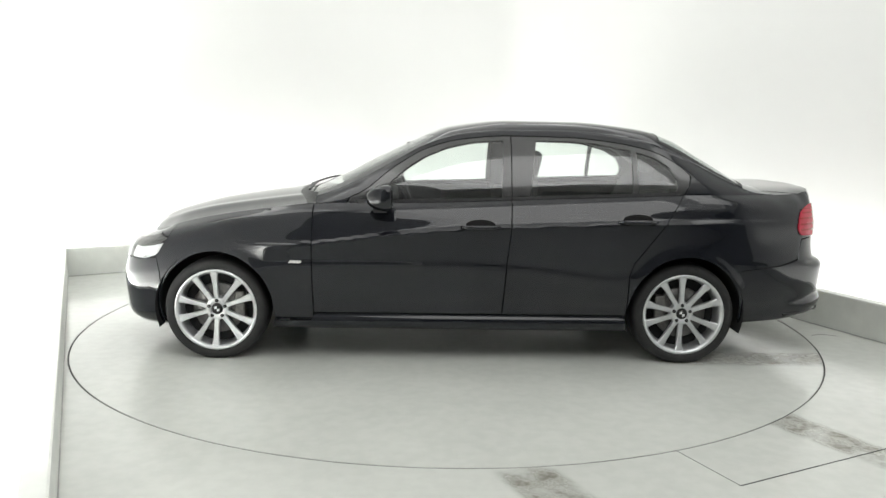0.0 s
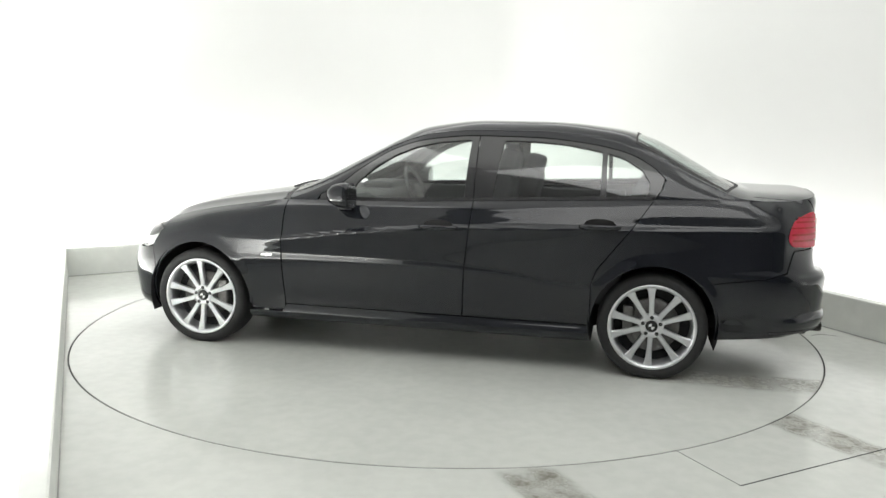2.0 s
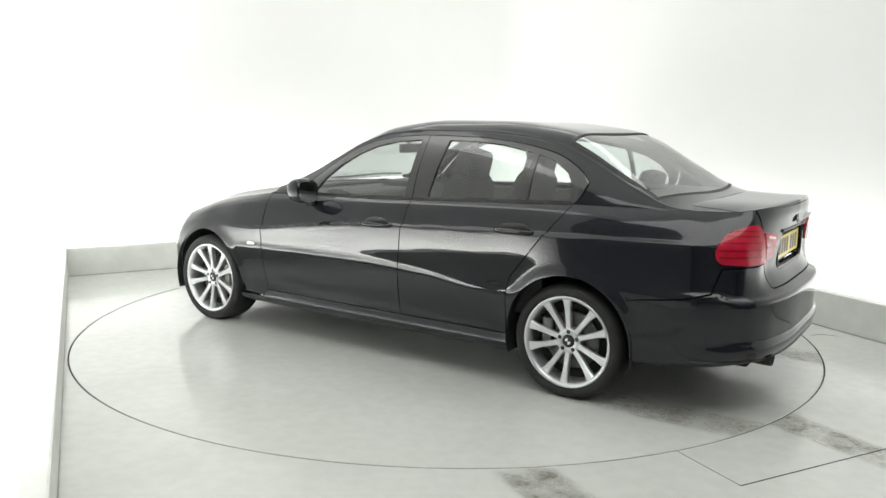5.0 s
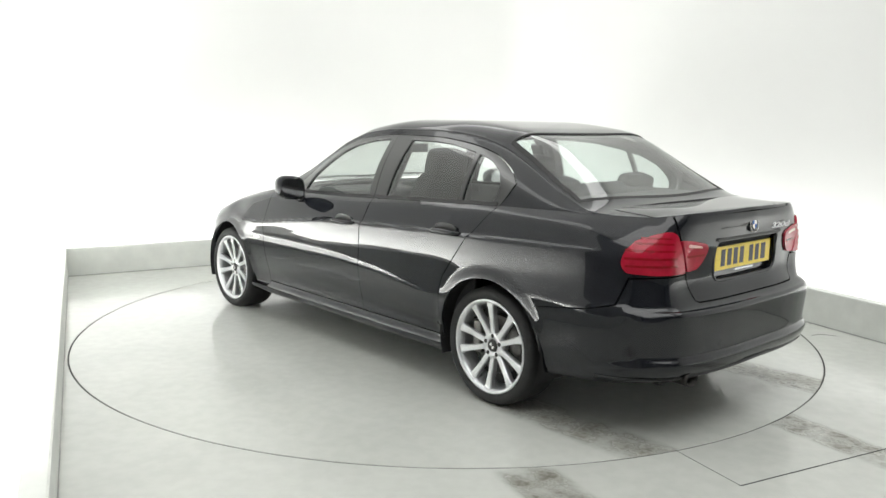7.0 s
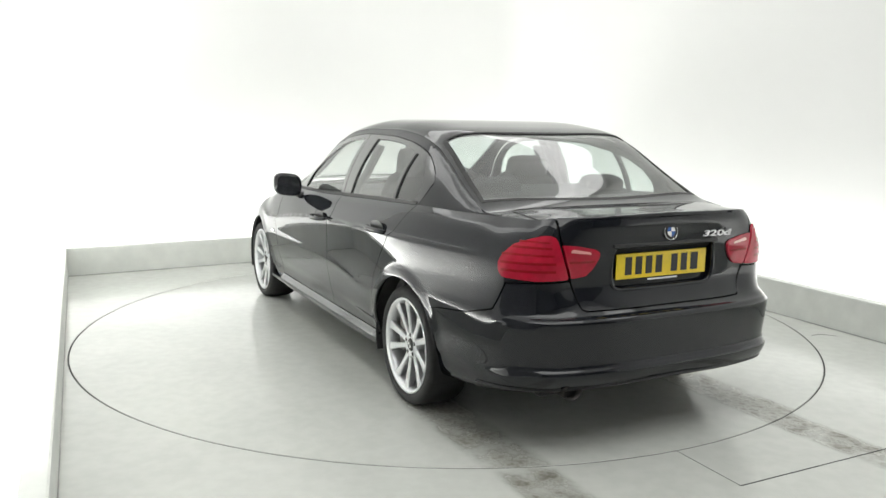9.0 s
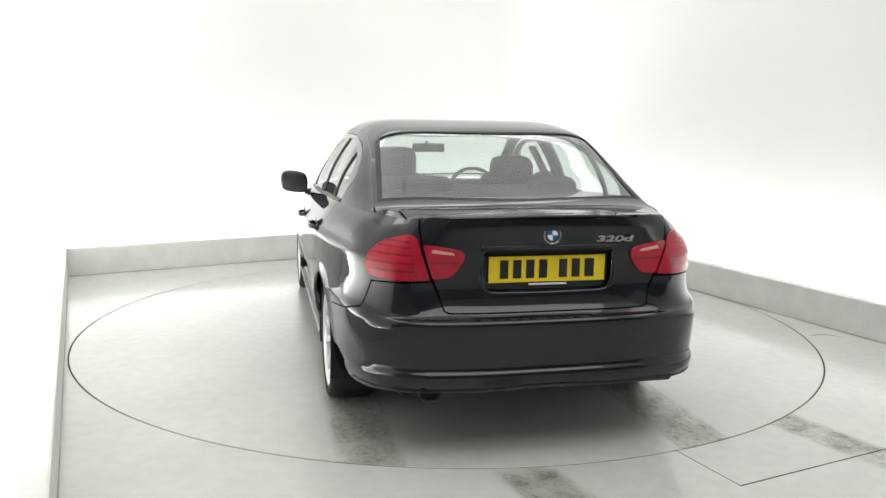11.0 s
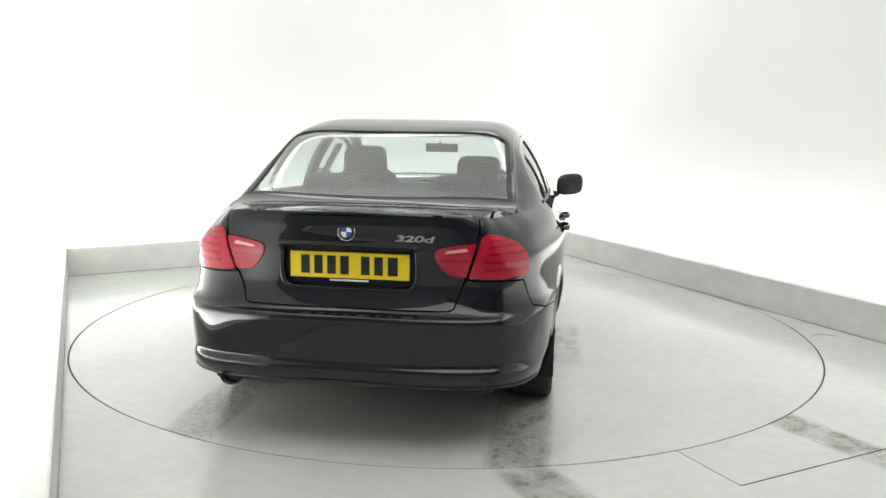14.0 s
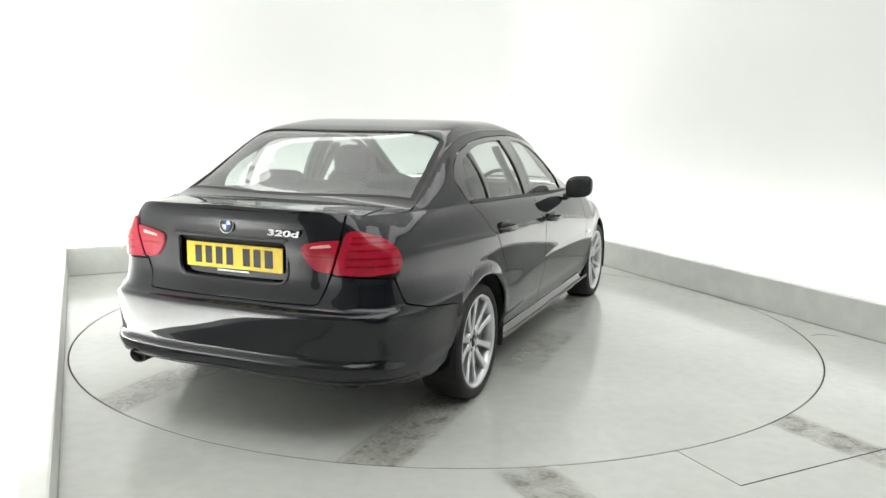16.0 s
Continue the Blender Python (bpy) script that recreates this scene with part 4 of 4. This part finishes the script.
def build_plate(car):
    bm = bmesh.new()
    box(bm, (-2.240, 0, .797), (.006, .520, .112), .002)
    pl = part("number_plate", bm, YELLOW, car, "yellow number plate with black characters as bars", smooth=False)
    w = [.050, .050, .050, .050, .050, .050, .058]
    y = .218
    for i, k in enumerate(w):
        bm = bmesh.new()
        box(bm, (-2.2435, y - k / 2, .798), (.0015, k * .74, .079), 0)
        part("bar", bm, INK, pl, "plain black bar", smooth=False)
        y -= k + (.04 if i == 3 else .0075)
    # moulded surround of the plate, open at the top
    path = catmull([(.292, .868), (.296, .82), (.295, .76), (.282, .718), (.245, .698), (.12, .694), (0, .693), (-.12, .694), (-.245, .698), (-.282, .718), (-.295, .76), (-.296, .82), (-.292, .868)], 6)
    bm = bmesh.new()
    rows = []
    for i, (y, z) in enumerate(path):
        t = path[min(i + 1, len(path) - 1)] - path[max(i - 1, 0)]
        n = np.array((-t[1], t[0])) / np.hypot(*t)
        rows.append([bm.verts.new((-2.247 - .012 * math.sin(a), y + n[0] * .011 * math.cos(a), z + n[1] * .011 * math.cos(a))) for a in np.linspace(-.5, math.pi + .5, 9)])
    for p, q in zip(rows, rows[1:]):
        for i in range(8):
            bm.faces.new((p[i], p[i + 1], q[i + 1], q[i]))
    bmesh.ops.recalc_face_normals(bm, faces=bm.faces[:])
    part("plate_holder", bm, PAINT, car, "glossy black plate surround")
    bm = bmesh.new()
    box(bm, (-2.2475, 0, .7335), (.002, .17, .008), 0)
    part("holder_bar", bm, WHITE, car, "plain pale bar under the plate", smooth=False)
    bm = bmesh.new()
    box(bm, (-2.266, 0, .893), (.016, .60, .016), .005)
    part("boot_handle_strip", bm, PLASTIC, car, "dark strip over the number plate", smooth=False)


def build_badge(car, x, z, tilt):
    root = new("badge")
    root.parent = car
    root.matrix_basis = pose(x, 0, z, 0, tilt, 0) @ Matrix.Scale(.88, 4)
    tagged(root, "round blue and white badge with a dark ring")
    bm = bmesh.new()
    lathe(bm, [(.001, -.004), (.040, -.004), (.042, 0), (.042, .006)], 40, "x")
    part("ring", bm, INK, root)
    bm = bmesh.new()
    lathe(bm, [(.040, -.0045), (.0425, -.0045), (.0425, .004), (.040, .004)], 40, "x", closed=True)
    part("bezel", bm, CHROME, root)
    for q in range(4):
        bm = bmesh.new()
        c = bm.verts.new((-.0055, 0, 0))
        v = [bm.verts.new((-.0055, .026 * math.cos(t), .026 * math.sin(t))) for t in np.linspace(q * math.pi / 2, (q + 1) * math.pi / 2, 9)]
        for a, b in zip(v, v[1:]):
            bm.faces.new((c, a, b))
        part("quarter", bm, WHITE if q % 2 else BLUE, root, smooth=False)


def build_handle(door, x, z, sgn):
    p = low(np.array([[sx(x), z]]))[0]
    y = p[1]
    bm = bmesh.new()
    # dark bowl behind the grip
    n = 20
    rim = [bm.verts.new((x + .085 * math.cos(t), sgn * (y + .002), z + .012 + .030 * math.sin(t))) for t in np.linspace(0, 2 * math.pi, n, endpoint=False)]
    c = bm.verts.new((x, sgn * (y + .0025), z + .012))
    for a, b in zip(rim, rim[1:] + rim[:1]):
        bm.faces.new((c, a, b) if sgn < 0 else (c, b, a))
    part("handle_bowl", bm, INK, door, "dark bowl behind the handle")
    bm = bmesh.new()
    xs = np.linspace(-.115, .115, 13)
    secs = []
    for u in xs:
        k = abs(u) / .115
        out = .034 * (1 - k ** 4) + .006
        h = .015 * (1 - .45 * k ** 3)
        ring_ = []
        for t in np.linspace(0, 2 * math.pi, 10, endpoint=False):
            ring_.append(bm.verts.new((x + u, sgn * (y + out + .010 * math.cos(t)), z - .002 + h * math.sin(t))))
        secs.append(ring_)
    for a, b in zip(secs, secs[1:]):
        for i in range(10):
            j = (i + 1) % 10
            bm.faces.new((a[i], a[j], b[j], b[i]))
    bm.faces.new(secs[0])
    bm.faces.new(secs[-1])
    bmesh.ops.recalc_face_normals(bm, faces=bm.faces[:])
    part("door_handle", bm, PAINT, door)


def build_mirror(car, sgn):
    root = new("door_mirror")
    root.parent = car
    root.matrix_basis = pose(.395, sgn * .938, .970) @ Matrix.Scale(1.10, 4)
    bm = bmesh.new()
    # shell: a rounded housing, flat at the back
    n, m = 28, 14
    rows = []
    for i in range(m + 1):
        k = i / m
        x = -.045 + .135 * k
        f = (1 - max(0, k) ** 2.4) ** .55 if k < 1 else .02
        f *= 1.0 if k > .08 else .96
        ring_ = []
        for t in np.linspace(0, 2 * math.pi, n, endpoint=False):
            c, s = math.cos(t), math.sin(t)
            e = 2 / 3.2
            y = .086 * math.copysign(abs(c) ** e, c) * f
            z = (.074 if s > 0 else .066) * math.copysign(abs(s) ** e, s) * f
            ring_.append(bm.verts.new((x, sgn * (y * (1 - .0 * k)), z + .1 * y)))
        rows.append(ring_)
    for a, b in zip(rows, rows[1:]):
        for i in range(n):
            j = (i + 1) % n
            bm.faces.new((a[i], a[j], b[j], b[i]))
    bm.faces.new(rows[-1])
    bm.faces.new([v for v in rows[0]][::-1])
    bmesh.ops.recalc_face_normals(bm, faces=bm.faces[:])
    part("mirror_shell", bm, PAINT, root)
    bm = bmesh.new()
    pts = []
    for t in np.linspace(0, 2 * math.pi, 28, endpoint=False):
        c, s = math.cos(t), math.sin(t)
        y = .072 * math.copysign(abs(c) ** .6, c)
        pts.append(bm.verts.new((-.049, sgn * y, .058 * math.copysign(abs(s) ** .6, s) + .1 * y)))
    f = bm.faces.new(pts)
    bmesh.ops.solidify(bm, geom=[f], thickness=.003)
    part("mirror_glass", bm, CHROME, root, "silvered mirror glass", smooth=False)
    bm = bmesh.new()
    box(bm, (.02, -sgn * .125, -.058), (.075, .12, .030), .010, Matrix.Rotation(radians(-8 * sgn), 4, "X"))
    box(bm, (.03, -sgn * .165, -.062), (.15, .045, .055), .015)
    part("mirror_foot", bm, PLASTIC, root, "black plastic mirror foot")


def build_small(car):
    for f in (low, mirrored(low)):
        panel("side_repeater", rounded([(sx(.945), .588), (sx(.935), .604), (sx(.865), .603), (sx(.872), .587)], .006, 3), f, REPEATER, car, step=.02, lift=.006, depth=.008, label="clear side repeater lamp")
    # one oval tailpipe under the bumper
    for name, prof, m, label in (("exhaust_pipe", [(.036, .14), (.039, .0), (.038, -.014), (.034, -.014), (.033, .10)], EXHAUST, "sooty steel exhaust tailpipe"),
                                 ("pipe_mouth", [(.001, .02), (.0345, .02)], INK, "")):
        bm = bmesh.new()
        lathe(bm, prof, 32, "x")
        for v in bm.verts:
            v.co = Vector((v.co.x - 2.300, v.co.y * 1.25 + .515, v.co.z * .92 + .296))
        part(name, bm, m, car, label)
    # wipers lying on the foot of the windscreen
    for y0, y1, x0, x1 in ((.50, -.10, .86, .90), (-.02, -.58, .92, .80)):
        bm = bmesh.new()
        for i in range(10):
            k = i / 9
            y, x = y0 + (y1 - y0) * k, x0 + (x1 - x0) * k
            p = top(np.array([[x, y]]))[0]
            box(bm, (x + .01, y, p[2] + .008), (.014, abs(y1 - y0) / 8, .012), .003)
        part("wiper", bm, PLASTIC, car, "black windscreen wiper")
    # mud lip and lower valance of the tail
    for f in (low, mirrored(low)):
        lipz = [(s, z) for s, z in zip(np.linspace(0, sx(-2.0), 14), np.linspace(.314, .290, 14))] + [(s, z) for s, z in zip(np.linspace(sx(-2.0), 0, 14), np.linspace(.298, .322, 14))]
        panel("valance_strip", lipz, f, PLASTIC, car, step=.03, lift=.006, depth=.012)


# ---- cabin ----
def soft_block(name, size, parent, m, material, bulge=.35, label="", taper=0.0):
    """A padded block with rounded faces."""
    bm = bmesh.new()
    bmesh.ops.create_cube(bm, size=1.0)
    bmesh.ops.subdivide_edges(bm, edges=bm.edges[:], cuts=5, use_grid_fill=True)
    for v in bm.verts:
        p = v.co * 2
        l = (abs(p.x) ** 5 + abs(p.y) ** 5 + abs(p.z) ** 5) ** .2
        p = p / l
        k = 1 - taper * (p.z + 1) / 2
        v.co = Vector((p.x * size[0] / 2, p.y * size[1] / 2 * k, p.z * size[2] / 2))
    ob = part(name, bm, material, parent, label)
    ob.matrix_basis = m
    return ob


def build_seat(car, x, y, top_z, lean):
    root = new("front_seat")
    root.parent = car
    root.matrix_basis = pose(x, y, 0)
    soft_block("cushion", (.54, .52, .18), root, pose(.10, 0, .50, 0, -8), SEAT)
    soft_block("backrest", (.17, .50, .62), root, pose(-.22, 0, .80, 0, lean), SEAT, taper=.18)
    soft_block("headrest", (.135, .265, .19), root, pose(-.30, 0, top_z - .09, 0, lean), SEAT)
    for d in (-.06, .06):
        bm = bmesh.new()
        lathe(bm, [(.007, 0), (.007, .16)], 10, "z", centre=(-.295, d, top_z - .27))
        part("headrest_post", bm, STEEL, root)


def build_cabin(car):
    build_seat(car, -.19, .365, 1.24, -14)
    build_seat(car, -.26, -.37, 1.19, -16)
    bench = new("rear_bench")
    bench.parent = car
    soft_block("cushion", (.55, 1.25, .20), bench, pose(-.95, 0, .52, 0, -6), SEAT)
    soft_block("backrest", (.18, 1.22, .58), bench, pose(-1.28, 0, .80, 0, -22), SEAT)
    for y in (.34, -.34):
        soft_block("headrest", (.11, .26, .14), bench, pose(-1.36, y, 1.055, 0, -15), SEAT)
    bm = bmesh.new()
    box(bm, (-1.58, 0, 1.012), (.50, 1.22, .03), .01)
    part("parcel_shelf", bm, TRIM, car, "dark parcel shelf behind the bench")
    bm = bmesh.new()
    box(bm, (.62, 0, .80), (.50, 1.40, .26), .06)
    box(bm, (.55, -.37, .945), (.22, .36, .06), .025)
    part("dashboard", bm, TRIM, car, "dark soft-touch dashboard")
    bm = bmesh.new()
    box(bm, (.18, 0, .58), (.85, .22, .30), .04)
    part("centre_console", bm, TRIM, car)
    wheel = new("steering_wheel")
    wheel.parent = car
    wheel.matrix_basis = pose(.30, -.37, .90, 0, 24)
    bm = bmesh.new()
    n, k = 36, 10
    ringv = [[bm.verts.new((.014 * math.sin(b), (.185 + .014 * math.cos(b)) * math.cos(a), (.185 + .014 * math.cos(b)) * math.sin(a))) for b in np.linspace(0, 2 * math.pi, k, endpoint=False)]
             for a in np.linspace(0, 2 * math.pi, n, endpoint=False)]
    for i in range(n):
        for j in range(k):
            bm.faces.new((ringv[i][j], ringv[(i + 1) % n][j], ringv[(i + 1) % n][(j + 1) % k], ringv[i][(j + 1) % k]))
    part("wheel_rim", bm, TRIM, wheel)
    bm = bmesh.new()
    box(bm, (.01, 0, 0), (.04, .16, .12), .015)
    box(bm, (.012, 0, 0), (.018, .36, .035), .006)
    box(bm, (.012, 0, -.09), (.018, .04, .18), .006)
    part("wheel_boss", bm, TRIM, wheel)
    bm = bmesh.new()
    box(bm, (.27, -.012, 1.222), (.03, .235, .062), .013)
    box(bm, (.275, 0, 1.25), (.03, .02, .04), .006)
    part("cabin_mirror", bm, PLASTIC, car, "dark interior rear-view mirror")
    # door cards and pillars trims
    for sgn in (1, -1):
        for x0, x1 in ((.62, -.34), (-.36, -1.20)):
            bm = bmesh.new()
            box(bm, ((x0 + x1) / 2, sgn * .765, .66), (abs(x1 - x0), .05, .54), .015)
            box(bm, ((x0 + x1) / 2, sgn * .73, .70), (abs(x1 - x0) * .7, .05, .06), .015)
            part("door_card", bm, TRIM, car)
        bm = bmesh.new()
        box(bm, (-.375, sgn * .655, 1.10), (.09, .025, .36), .01, Matrix.Rotation(radians(29 * sgn), 4, "X"))
        part("pillar_trim", bm, TRIM, car)
    lx = [(x, y_rail(x) - .05) for x in np.linspace(.10, -1.22, 14)]
    panel("headliner", lx + [(x, -y) for x, y in lx[::-1]], top, LINER, car, step=.08, lift=-.03, depth=.004)


LETTER = mat("letter_metal", (0.55, 0.55, 0.56), 0.3, 0.8)
REPEATER = mat("repeater_lens", (0.72, 0.72, 0.70), 0.15, 0.2, 1.0)
build_tail_lamps(CAR)
build_plate(CAR)
build_badge(CAR, -2.283, .946, 7)
mesh_text("model_mark", "320d", .042, .002, LETTER, CAR, pose(-2.276, -.283, .924, 90, 0, -92.5) @ Matrix.Diagonal((1.95, .86, 1, 1)), "chrome model lettering on the boot lid")
for sg, k in ((1, 0), (-1, 1)):
    build_handle(FRONT_DOORS[k], -.165, .812, sg)
    build_handle(REAR_DOORS[k], -1.075, .852, sg)
    build_mirror(CAR, sg)
build_small(CAR)
build_cabin(CAR)



# ---- what moves ----
CAR_OFFSET = Vector((-0.006, 0.0995, 0.0))


def motions():
    times = [0.5 * i for i in range(33)]
    walk(TABLE, [(t, Matrix.Rotation(table_angle(t), 4, "Z")) for t in times])
    walk(CAR, [(t, Matrix.Rotation(table_angle(t), 4, "Z") @ Matrix.Translation(CAR_OFFSET)) for t in times])


motions()
